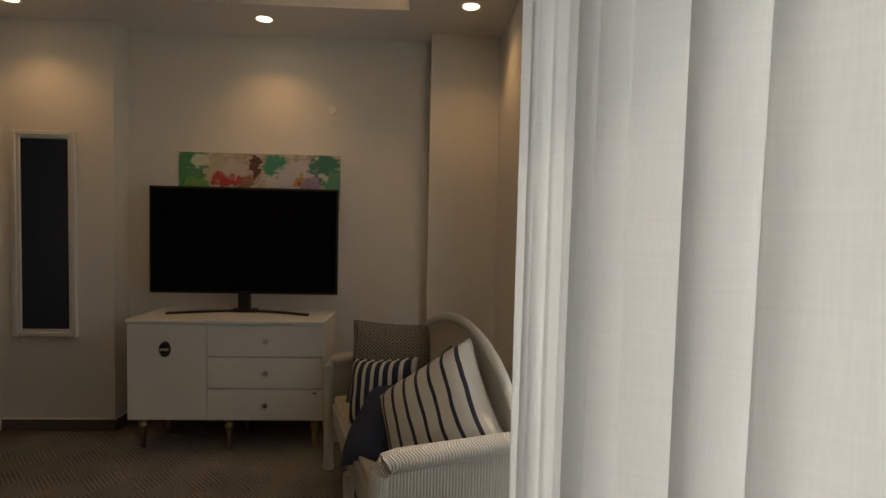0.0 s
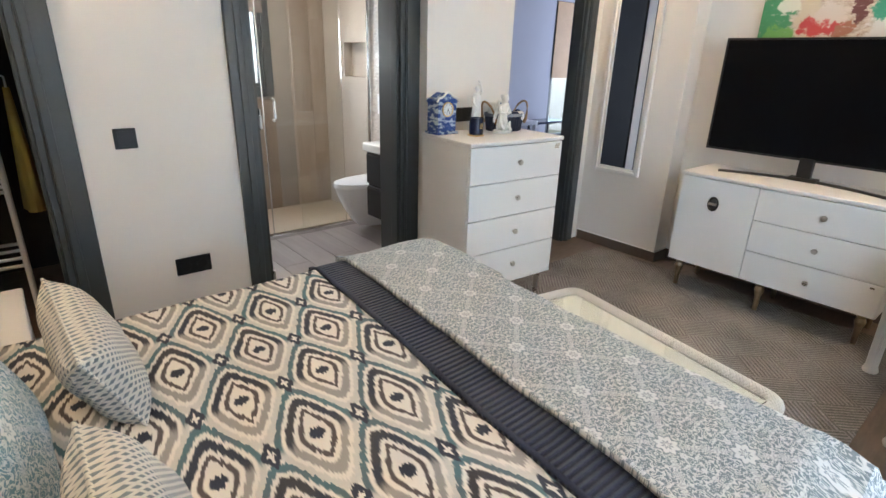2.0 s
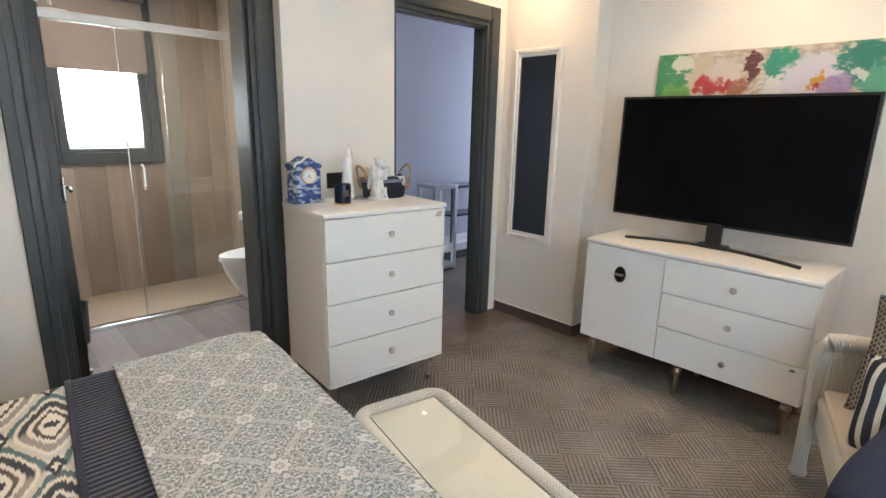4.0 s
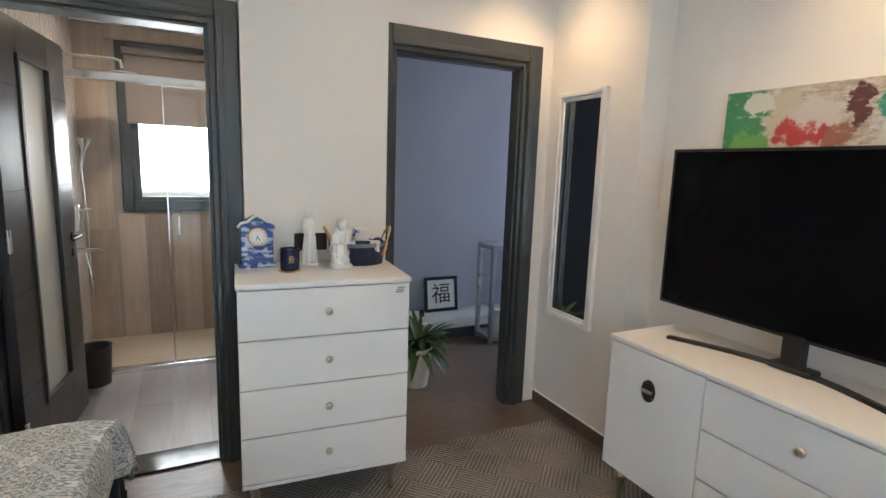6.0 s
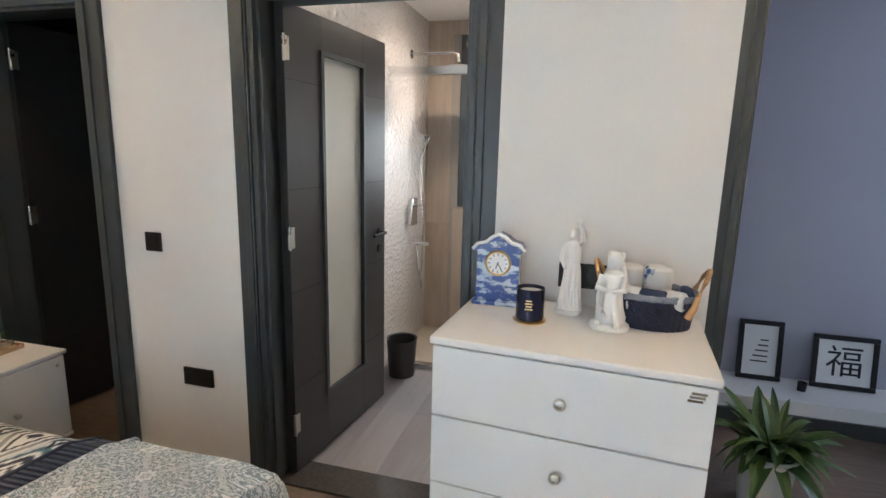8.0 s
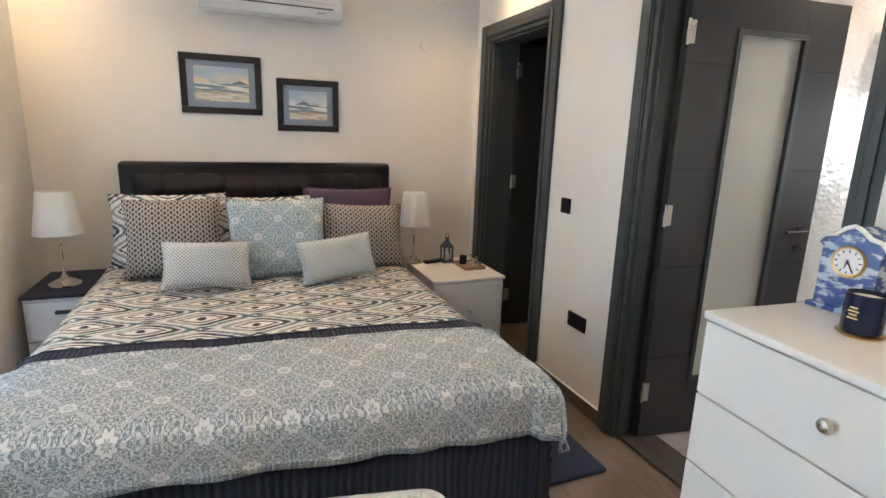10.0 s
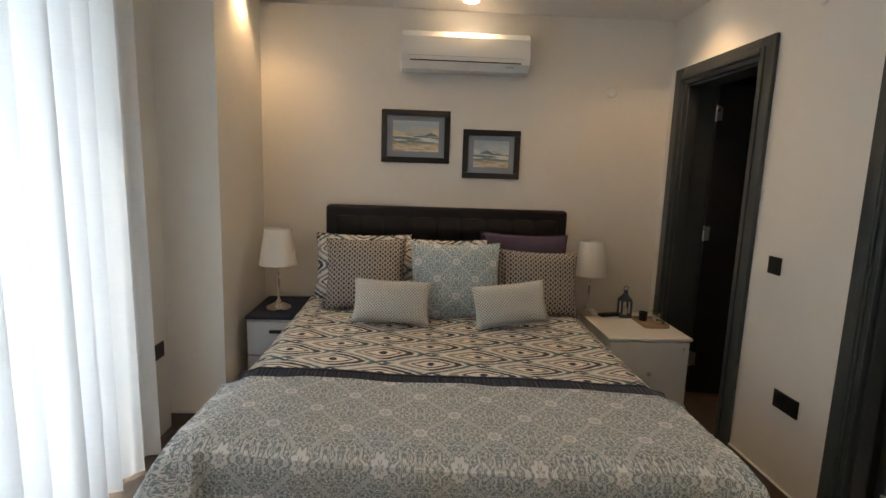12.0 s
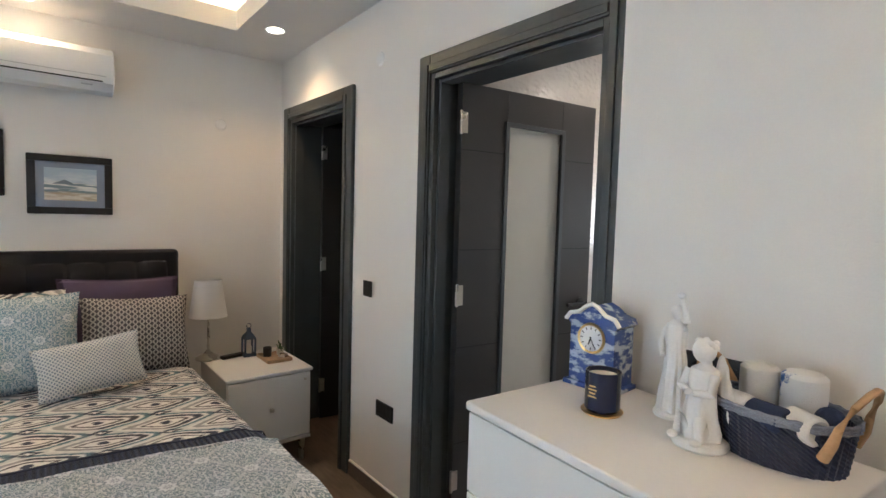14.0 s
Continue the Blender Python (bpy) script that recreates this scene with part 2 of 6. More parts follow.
def damask(name, su, sv, ground, motif, axes=(1, 0), cloth=False):
    """Mirrored scrollwork in a diamond lattice with a star at every crossing."""
    n = Nodes(name, cloth)
    c = n.xyz()
    a, b = n.f("ADD", c[axes[0]], 0.0), n.f("ADD", c[axes[1]], 0.0)

    def cell(w):
        return n.f("SUBTRACT", n.f("FRACT", n.f("ADD", w, 100.5)), 0.5)

    u, v = n.f("DIVIDE", a, su), n.f("DIVIDE", b, sv)
    p, q = cell(n.f("ADD", u, v)), cell(n.f("SUBTRACT", u, v))
    lu, lv = n.f("ABSOLUTE", n.f("MULTIPLY", n.f("ADD", p, q), 0.5)), n.f("ABSOLUTE", n.f("MULTIPLY", n.f("SUBTRACT", p, q), 0.5))
    # scrolls: contour lines of a noise read in mirrored coordinates
    s1 = n.noise(1.0, 1.5, n.vec(n.f("MULTIPLY", lu, 11.0), n.f("MULTIPLY", lv, 11.0), 2.3), 0.4)
    s2 = n.noise(1.0, 1.5, n.vec(n.f("MULTIPLY", lu, 19.0), n.f("MULTIPLY", lv, 19.0), 7.1), 0.4)
    w1 = n.f("ABSOLUTE", n.f("SUBTRACT", n.f("FRACT", n.f("MULTIPLY", s1, 7.0)), 0.5))
    w2 = n.f("ABSOLUTE", n.f("SUBTRACT", n.f("FRACT", n.f("MULTIPLY", s2, 5.0)), 0.5))
    k = n.f("SUBTRACT", 1.0, n.step(w1, 0.12, 0.22))
    k = n.f("MAXIMUM", k, n.f("MULTIPLY", n.f("SUBTRACT", 1.0, n.step(w2, 0.10, 0.20)), 0.8))
    # the pale trellis and the stars on its crossings
    edge = n.f("MAXIMUM", n.f("ABSOLUTE", p), n.f("ABSOLUTE", q))
    low = n.f("MINIMUM", n.f("ABSOLUTE", p), n.f("ABSOLUTE", q))
    leafy = n.f("MULTIPLY", n.f("SINE", n.f("MULTIPLY", low, 60.0)), 0.02)
    k = n.f("MAXIMUM", n.f("MULTIPLY", k, 0.9), n.f("MULTIPLY", n.step(n.f("ADD", edge, leafy), 0.46, 0.475), 0.45))
    k = n.f("MULTIPLY", k, n.f("SUBTRACT", 1.0, n.f("MULTIPLY", band(n, n.f("ADD", edge, leafy), 0.425, 0.44, 0.012), 0.35)))
    fp, fq = n.f("SUBTRACT", 0.5, n.f("ABSOLUTE", p)), n.f("SUBTRACT", 0.5, n.f("ABSOLUTE", q))
    star = n.f("ADD", n.f("SQRT", n.f("ADD", n.f("MULTIPLY", fp, fp), n.f("MULTIPLY", fq, fq))), n.f("MULTIPLY", n.f("COSINE", n.f("MULTIPLY", n.f("ARCTAN2", fp, fq), 8.0)), 0.022))
    k = n.f("MAXIMUM", k, n.f("SUBTRACT", 1.0, n.step(star, 0.135, 0.150)))
    k = n.f("MULTIPLY", k, n.f("SUBTRACT", 1.0, n.f("MULTIPLY", band(n, star, 0.03, 0.065, 0.01), 0.8)))
    k = n.f("MULTIPLY", k, n.f("SUBTRACT", 1.0, n.f("MULTIPLY", band(n, star, 0.155, 0.175, 0.008), 0.8)))
    worn = n.step(n.noise(90.0, 3.0), 0.25, 0.42)
    k = n.f("MULTIPLY", k, n.f("ADD", n.f("MULTIPLY", worn, 0.35), 0.65))
    g = n.mix(n.noise(11.0), ground, tuple(x * 1.25 for x in ground))
    col = n.mix(k, g, motif)
    weave = n.f("ADD", n.noise(600.0, 1.0), n.f("MULTIPLY", n.noise(9.0), 4.0))
    return n.done(col, 0.9, 0, weave, 0.0025)


DAMASK = damask("damask_cotton", 0.227, 0.227, (0.165, 0.205, 0.23), (0.66, 0.67, 0.67), (0, 1), True)
DAMASK_P = damask("blue_damask_cotton", 0.21, 0.19, (0.13, 0.23, 0.30), (0.66, 0.70, 0.72), (0, 1))


def ribbed(name, col, axis, pitch):
    n = Nodes(name, True)
    c = n.xyz()
    rib = n.f("SINE", n.f("MULTIPLY", c[axis], 2 * math.pi / pitch))
    fuzz = n.noise(260.0)
    k = n.f("ADD", n.f("MULTIPLY", rib, 0.25), fuzz)
    return n.done(n.mix(n.step(k, 0.2, 0.8), tuple(x * 0.55 for x in col), tuple(x * 1.4 for x in col)), 0.9, 0, n.f("ADD", rib, fuzz), 0.004, Sheen_Weight=0.05)


RIBNAVY = ribbed("ribbed_navy_plush", (0.012, 0.018, 0.040), 0, 0.026)
RIBNAVY2 = ribbed("ribbed_navy_strip", (0.013, 0.019, 0.044), 0, 0.018)


def hexknit(name, dark, light, s):
    """Light chain links on a dark ground, in half-drop rows."""
    n = Nodes(name)
    x, y, z = n.xyz()
    wav = n.f("MULTIPLY", n.f("COSINE", n.f("MULTIPLY", y, math.pi / s)), 0.34)
    u = n.f("DIVIDE", x, s * 1.1)
    l1 = n.f("ABSOLUTE", n.f("SUBTRACT", n.f("FRACT", n.f("ADD", n.f("ADD", u, wav), 100.0)), 0.5))
    l2 = n.f("ABSOLUTE", n.f("SUBTRACT", n.f("FRACT", n.f("ADD", n.f("SUBTRACT", u, wav), 100.0)), 0.5))
    k = n.f("SUBTRACT", 1.0, n.step(n.f("MINIMUM", l1, l2), 0.10, 0.17))
    return n.done(n.mix(k, n.mix(n.noise(40.0), dark, tuple(v * 1.4 for v in dark)), light), 0.9, 0, n.f("ADD", n.f("MULTIPLY", k, 2.0), n.noise(500.0)), 0.002)


def dotted(name, dark, light, s):
    """A pale knit with small dark lozenges in offset rows."""
    n = Nodes(name)
    x, y, z = n.xyz()
    p, q = n.f("DIVIDE", n.f("ADD", x, y), s), n.f("DIVIDE", n.f("SUBTRACT", x, y), s)
    ep = n.f("ABSOLUTE", n.f("SUBTRACT", n.f("FRACT", n.f("ADD", p, 100.0)), 0.5))
    eq = n.f("ABSOLUTE", n.f("SUBTRACT", n.f("FRACT", n.f("ADD", q, 100.0)), 0.5))
    k = n.f("SUBTRACT", 1.0, n.step(n.f("MAXIMUM", ep, eq), 0.22, 0.34))
    return n.done(n.mix(k, light, dark), 0.9, 0, n.f("SUBTRACT", n.noise(500.0), k), 0.002)


HEX = hexknit("zigzag_knit_brown", (0.065, 0.058, 0.062), (0.46, 0.43, 0.39), 0.026)
HEX2 = dotted("small_knit_grey", (0.20, 0.25, 0.29), (0.64, 0.64, 0.61), 0.016)
TAUPE = hexknit("taupe_knit", (0.07, 0.06, 0.055), (0.33, 0.29, 0.25), 0.019)


def striped(name, a, b, pitch, share, axis=0):
    n = Nodes(name)
    c = n.xyz()
    wav = n.f("MULTIPLY", n.noise(7.0, 1.0), 0.012)
    k = n.f("FRACT", n.f("ADD", n.f("DIVIDE", n.f("ADD", c[axis], wav), pitch), 50.0))
    return n.done(n.mix(n.step(k, share - 0.02, share + 0.02), a, b), 0.9, 0, n.noise(500.0), 0.002)


STRIPE = striped("striped_cotton", (0.03, 0.035, 0.06), (0.68, 0.66, 0.61), 0.062, 0.24)
STRIPE2 = striped("bold_stripe_cotton", (0.018, 0.022, 0.045), (0.62, 0.60, 0.55), 0.045, 0.6)


def woven(name, col, pitch):
    n = Nodes(name)
    x, y, z = n.xyz()
    s = 2 * math.pi / pitch
    k = n.f("MULTIPLY", n.f("SINE", n.f("MULTIPLY", n.f("ADD", x, z), s)), n.f("SINE", n.f("MULTIPLY", n.f("ADD", y, z), s)))
    c = n.mix(n.step(k, -0.6, 0.6), tuple(v * 0.93 for v in col), col)
    c = n.mix(n.f("MULTIPLY", n.step(n.noise(3.0), 0.45, 0.75), 0.3), c, tuple(v * 0.8 for v in col))
    return n.done(c, 0.5, 0, k, 0.0022)


WICKER = woven("white_wicker", (0.70, 0.68, 0.635), 0.011)
NAVYWICKER = woven("navy_wicker", (0.018, 0.024, 0.055), 0.016)

# brown floor tiles and grey woven rug
m_ = Nodes("brown_floor_tile")
g_ = m_.f("ADD", m_.f("MULTIPLY", m_.noise(2.2, 4.0), 0.5), m_.f("MULTIPLY", m_.noise(30.0, 5.0, m_.stretch(0.3, 1.5, 1)), 0.5))
FLOOR = m_.done(m_.mix(m_.step(g_, 0.35, 0.65), (0.115, 0.082, 0.062), (0.185, 0.138, 0.105)), 0.32, 0, g_, 0.0008)

m_ = Nodes("grey_rug_weave")
x_, y_, z_ = m_.xyz()
p_ = m_.f("ADD", x_, y_)
q_ = m_.f("SUBTRACT", x_, y_)
cp = m_.f("FLOOR", m_.f("DIVIDE", p_, 0.26))
cq = m_.f("FLOOR", m_.f("DIVIDE", q_, 0.26))
odd = m_.f("MODULO", m_.f("ABSOLUTE", m_.f("ADD", cp, cq)), 2.0)
la = m_.f("SINE", m_.f("MULTIPLY", p_, 2 * math.pi / 0.027))
lb = m_.f("SINE", m_.f("MULTIPLY", q_, 2 * math.pi / 0.027))
ln = m_.f("ADD", m_.f("MULTIPLY", odd, la), m_.f("MULTIPLY", m_.f("SUBTRACT", 1.0, odd), lb))
fz = m_.noise(180.0, 3.0)
blot = m_.noise(2.5, 4.0)
kk = m_.f("ADD", m_.f("ADD", m_.f("MULTIPLY", ln, 0.15), m_.f("MULTIPLY", fz, 0.7)), m_.f("MULTIPLY", blot, 0.55))
RUG = m_.done(m_.mix(m_.step(kk, 0.35, 0.95), (0.10, 0.092, 0.084), (0.29, 0.27, 0.25)), 0.95, 0, m_.f("ADD", ln, fz), 0.002)


def woodtile(name, a, b, along):
    n = Nodes(name)
    st = [14.0, 14.0, 14.0]
    st[along] = 1.2
    g = n.noise(1.0, 6.0, n.stretch(*st), 0.65)
    g2 = n.noise(1.2, 3.0)
    r = n.f("MULTIPLY", n.rand(), 0.45)
    k = n.f("ADD", n.f("ADD", n.f("MULTIPLY", g, 0.7), n.f("MULTIPLY", g2, 0.3)), n.f("SUBTRACT", r, 0.22))
    return n.done(n.mix(n.step(k, 0.25, 0.75), a, b), 0.34, 0, g, 0.0006)


TILE_V = woodtile("wood_look_wall_tile", (0.25, 0.19, 0.145), (0.43, 0.345, 0.275), 2)
TILE_F = woodtile("grey_wood_look_floor_tile", (0.21, 0.178, 0.17), (0.31, 0.27, 0.258), 1)
TRAY = plain("beige_stone_tile", (0.42, 0.35, 0.27), 0.4, 0, 40, 0.12, 0.0005)
GROUT = plain("grout", (0.30, 0.27, 0.24), 0.9, 0, 90, 0.1, 0.0005)

m_ = Nodes("crumpled_relief_tile")
wv = m_.voronoi(26.0, m_.stretch(0.6, 1.0, 1.6), "SMOOTH_F1")[0]
RELIEF = m_.done((0.56, 0.52, 0.48), 0.16, 0, m_.f("ADD", wv, m_.noise(18.0)), 0.006)
PALETILE = plain("pale_wall_tile", (0.52, 0.47, 0.42), 0.22, 0, 30, 0.06, 0.0006)


def painting(name):
    """An abstract canvas: brushed patches of colour flowing from one end to the other, flowers among them."""
    n = Nodes(name)
    x, y, z = n.xyz()
    wy = n.f("MULTIPLY", n.f("SUBTRACT", n.noise(9.0, 5.0, n.stretch(1, 1.0, 1.5), 0.65), 0.5), 0.20)
    wz = n.f("MULTIPLY", n.f("SUBTRACT", n.noise(11.0, 5.0, n.stretch(1, 1.4, 1.0), 0.65), 0.5), 0.18)
    py, pz = n.f("ADD", y, wy), n.f("ADD", z, wz)
    fine = n.noise(30.0, 5.0, n.stretch(1, 0.6, 1.6), 0.7)
    col = n.mix(n.step(fine, 0.35, 0.65), (0.40, 0.32, 0.24), (0.66, 0.61, 0.54))
    for cy, cz, ry, rz, c in (
            (0.46, 0.05, 0.12, 0.24, (0.06, 0.27, 0.12)), (0.40, -0.06, 0.10, 0.10, (0.16, 0.38, 0.10)), (0.38, 0.13, 0.07, 0.05, (0.66, 0.68, 0.58)),
            (0.27, 0.06, 0.07, 0.14, (0.58, 0.52, 0.40)), (0.20, 0.02, 0.13, 0.06, (0.50, 0.06, 0.06)), (0.17, 0.09, 0.10, 0.07, (0.62, 0.56, 0.50)),
            (0.02, 0.10, 0.035, 0.07, (0.13, 0.045, 0.045)), (0.08, 0.01, 0.06, 0.06, (0.36, 0.16, 0.10)), (-0.10, 0.11, 0.08, 0.09, (0.05, 0.30, 0.20)),
            (-0.08, -0.02, 0.08, 0.08, (0.68, 0.66, 0.64)), (-0.24, 0.04, 0.15, 0.12, (0.66, 0.62, 0.68)), (-0.33, -0.02, 0.07, 0.07, (0.36, 0.26, 0.46)),
            (-0.25, 0.02, 0.035, 0.04, (0.58, 0.30, 0.06)), (-0.26, 0.0, 0.018, 0.025, (0.40, 0.05, 0.04)), (-0.42, 0.10, 0.11, 0.12, (0.04, 0.22, 0.17)),
            (-0.48, 0.0, 0.07, 0.10, (0.10, 0.34, 0.24)), (-0.40, 0.05, 0.05, 0.03, (0.60, 0.64, 0.60)), (0.10, -0.13, 0.45, 0.06, (0.34, 0.20, 0.14))):
        a, b = n.f("DIVIDE", n.f("SUBTRACT", py, cy), ry), n.f("DIVIDE", n.f("SUBTRACT", pz, cz), rz)
        d = n.f("ADD", n.f("ADD", n.f("MULTIPLY", a, a), n.f("MULTIPLY", b, b)), n.f("MULTIPLY", n.f("SUBTRACT", fine, 0.5), 1.2))
        col = n.mix(n.f("SUBTRACT", 1.0, n.step(d, 0.55, 1.05)), col, c)
    col = n.mix(n.f("MULTIPLY", n.step(fine, 0.56, 0.7), 0.4), col, (0.66, 0.63, 0.58))
    return n.done(col, 0.6, 0, fine, 0.002)


CANVAS = painting("abstract_canvas")


def seascape(name, tint, rocks):
    """Sky with soft cloud, a far headland, bright surf and wet sand."""
    n = Nodes(name)
    x, y, z = n.xyz()
    soft = n.noise(22.0, 4.0, n.stretch(1, 0.35, 2.2))
    w = n.f("MULTIPLY", n.f("SUBTRACT", soft, 0.5), 0.05)
    h = n.f("ADD", z, w)
    sand = n.mix(n.step(n.noise(30.0, 3.0, n.stretch(1, 0.3, 2.5)), 0.42, 0.6), (0.44, 0.36, 0.25), (0.66, 0.62, 0.54))
    surf = n.mix(n.step(n.noise(26.0, 4.0, n.stretch(1, 0.25, 3.0)), 0.45, 0.58), (0.17, 0.24, 0.27), (0.72, 0.73, 0.70))
    skyc = n.mix(n.step(n.noise(11.0, 4.0, n.stretch(1, 0.4, 1.6)), 0.4, 0.62), (0.40, 0.49, 0.58), tint)
    col = n.mix(n.step(h, -0.05, -0.03), sand, surf)
    col = n.mix(n.step(h, 0.008, 0.016), col, skyc)
    head = n.f("SUBTRACT", 0.032, n.f("MULTIPLY", n.f("ABSOLUTE", n.f("SUBTRACT", y, rocks)), 0.55))
    hill = n.f("MULTIPLY", n.step(n.f("SUBTRACT", n.f("ADD", head, n.f("MULTIPLY", w, 0.4)), z), 0.0, 0.004), n.step(z, 0.0, 0.006))
    col = n.mix(hill, col, (0.16, 0.20, 0.24))
    return n.done(col, 0.6, 0, n.noise(60.0, 3.0), 0.0006)


SEA1 = seascape("sunset_shore_print", (0.70, 0.60, 0.42), 0.10)
SEA2 = seascape("pale_shore_print", (0.64, 0.68, 0.70), -0.03)

m_ = Nodes("delft_ceramic")
kk = m_.f("ADD", m_.f("MULTIPLY", m_.noise(30.0, 4.0, m_.stretch(0.6, 0.6, 1.6)), 0.8), m_.f("MULTIPLY", m_.noise(60.0, 3.0), 0.3))
DELFT = m_.done(m_.mix(m_.step(kk, 0.52, 0.62), (0.045, 0.085, 0.28), (0.46, 0.54, 0.68)), 0.14)

m_ = Nodes("leaf_green")
GREEN = m_.done(m_.mix(m_.rand(), (0.03, 0.075, 0.02), (0.07, 0.13, 0.03)), 0.45, 0, m_.noise(60.0), 0.001)

# ---------- mesh helpers ----------
def add_box(bm, x0, y0, z0, x1, y1, z1, bev=0.0, seg=2, m=None):
    r = bmesh.ops.create_cube(bm, size=1.0)
    vs = r["verts"]
    bmesh.ops.transform(bm, verts=vs, matrix=Matrix.LocRotScale(((x0 + x1) / 2, (y0 + y1) / 2, (z0 + z1) / 2), None, (abs(x1 - x0), abs(y1 - y0), abs(z1 - z0))))
    if bev:
        es = list({e for v in vs for e in v.link_edges})
        o = bmesh.ops.bevel(bm, geom=es, offset=bev, segments=seg, profile=0.5, affect="EDGES")
        vs = list({v for f in o["faces"] for v in f.verts} | {v for v in vs if v.is_valid})
    if m is not None:
        bmesh.ops.transform(bm, verts=vs, matrix=m)
    return bm


def box(x0, y0, z0, x1, y1, z1, bev=0.0, seg=2, m=None):
    return add_box(bmesh.new(), x0, y0, z0, x1, y1, z1, bev, seg, m)


def add_turned(bm, prof, seg=24, at=(0, 0, 0), m=None):
    """A body of revolution about z from (radius, height) pairs."""
    seg = max(seg, 22) if seg > 4 else seg
    rings = []
    for r, z in prof:
        if r < 1e-5:
            rings.append([bm.verts.new((at[0], at[1], at[2] + z))])
        else:
            rings.append([bm.verts.new((at[0] + r * math.cos(2 * math.pi * i / seg), at[1] + r * math.sin(2 * math.pi * i / seg), at[2] + z)) for i in range(seg)])
    for a, b in zip(rings, rings[1:]):
        for i in range(seg):
            j = (i + 1) % seg
            if len(a) == 1 and len(b) > 1:
                bm.faces.new((a[0], b[j], b[i]))
            elif len(b) == 1 and len(a) > 1:
                bm.faces.new((a[i], a[j], b[0]))
            elif len(a) > 1:
                bm.faces.new((a[i], a[j], b[j], b[i]))
    if m is not None:
        bmesh.ops.transform(bm, verts=[v for r in rings for v in r], matrix=m)
    return bm


def turned(prof, seg=24, at=(0, 0, 0), m=None):
    return add_turned(bmesh.new(), prof, seg, at, m)


def tube(pts, r, seg=8, bm=None):
    """A round bar along points."""
    bm = bm or bmesh.new()
    seg = max(seg, 20)
    pts = [Vector(p) for p in pts]
    rings = []
    for i, p in enumerate(pts):
        d = (pts[min(i + 1, len(pts) - 1)] - pts[max(i - 1, 0)]).normalized()
        up = Vector((0, 0, 1)) if abs(d.z) < 0.9 else Vector((1, 0, 0))
        a = d.cross(up).normalized()
        b = d.cross(a)
        rr = r[i] if isinstance(r, (list, tuple)) else r
        rings.append([bm.verts.new(p + a * rr * math.cos(2 * math.pi * k / seg) + b * rr * math.sin(2 * math.pi * k / seg)) for k in range(seg)])
    for a, b in zip(rings, rings[1:]):
        for i in range(seg):
            j = (i + 1) % seg
            bm.faces.new((a[i], a[j], b[j], b[i]))
    bm.faces.new(rings[0])
    bm.faces.new(list(reversed(rings[-1])))
    return bm


def arc(c, r, a0, a1, n, plane="xz", k=1.0):
    out = []
    for i in range(n + 1):
        t = radians(a0 + (a1 - a0) * i / n)
        u, v = r * math.cos(t), r * k * math.sin(t)
        out.append({"xz": (c[0] + u, c[1], c[2] + v), "yz": (c[0], c[1] + u, c[2] + v), "xy": (c[0] + u, c[1] + v, c[2])}[plane])
    return out


def mesh_of(name, bm, material, smooth=True):
    bmesh.ops.recalc_face_normals(bm, faces=bm.faces)
    me = bpy.data.meshes.new(name)
    bm.to_mesh(me)
    bm.free()
    me.materials.append(material)
    if smooth:
        me.shade_smooth()
        me.set_sharp_from_angle(angle=radians(20))
    return me


def part(name, bm, material, parent=None, label="", smooth=True):
    ob = new(name, mesh_of(name, bm, material, smooth))
    if parent is not None:
        ob.parent = parent
    if label:
        ob["label"] = label
    return ob


def thing(name, label, category, at=(0, 0, 0), turn=0.0, group=""):
    e = new(name)
    e.empty_display_size = 0.05
    e.matrix_world = pose(*at, 0, 0, turn)
    return tagged(e, label, category, group)


def solid(name, bm, material, label, category, at=(0, 0, 0), turn=0.0, group=""):
    ob = part(name, bm, material)
    ob.matrix_world = pose(*at, 0, 0, turn)
    return tagged(ob, label, category, group)


def built(name, bm, material, label="", category=""):
    return tagged(part(name, bm, material, smooth=False), label, category, "", "structure")


# ---------- the shell of the rooms ----------
H1, H2 = 2.47, 2.615          # dropped ceiling, raised middle
YW = -3.14                   # window wall
XM, XT = 4.43, 4.60          # mirror wall, recessed wall behind the screen
TH = 0.2
DOORS = ((0.195, 0.955), (1.735, 2.615), (3.43, 4.25))
THIN = 0.1                   # the wall is thinner by the hall
DH = 2.06

built("floor", box(-0.3, YW - 0.3, -0.12, 9.0, TH, 0.0), FLOOR, "brown matt tile floor of the bedroom", "floor")
built("wall_bed", box(-0.2, YW - 0.2, 0, 0, TH, 2.9), WALL, "warm white painted wall behind the bed", "wall")
bm = bmesh.new()
xs = [0.0] + [v for d in DOORS for v in d] + [4.9]
for i in range(0, len(xs), 2):
    add_box(bm, xs[i], 0, 0, xs[i + 1], THIN if i == 6 else TH, DH)
add_box(bm, 0, 0, DH, 3.43, TH, 2.9)
add_box(bm, 3.43, 0, DH, 4.9, THIN, 2.9)
built("wall_doors", bm, WALL, "white painted wall with three doorways", "wall")
built("wall_pier", box(2.712, -0.085, 0, 3.384, 0.0, 2.9), WALL, "white painted pier between two doorways", "wall")
built("wall_mirror", box(XM, -0.712, 0, 4.9, 0, 2.9), WALL, "white painted pier that carries the long mirror", "wall")
built("wall_tv", box(XT, -2.695, 0, 4.9, -0.712, 2.9), WALL, "white painted recessed wall behind the screen", "wall")
built("wall_column_tv", box(XM, YW - 0.2, 0, 4.9, -2.695, 2.9), WALL, "white painted column by the window", "wall")
built("wall_column_bed", box(0, YW - 0.2, 0, 0.76, -2.71, 2.9), WALL, "white painted column beside the bed", "wall")
bm = bmesh.new()
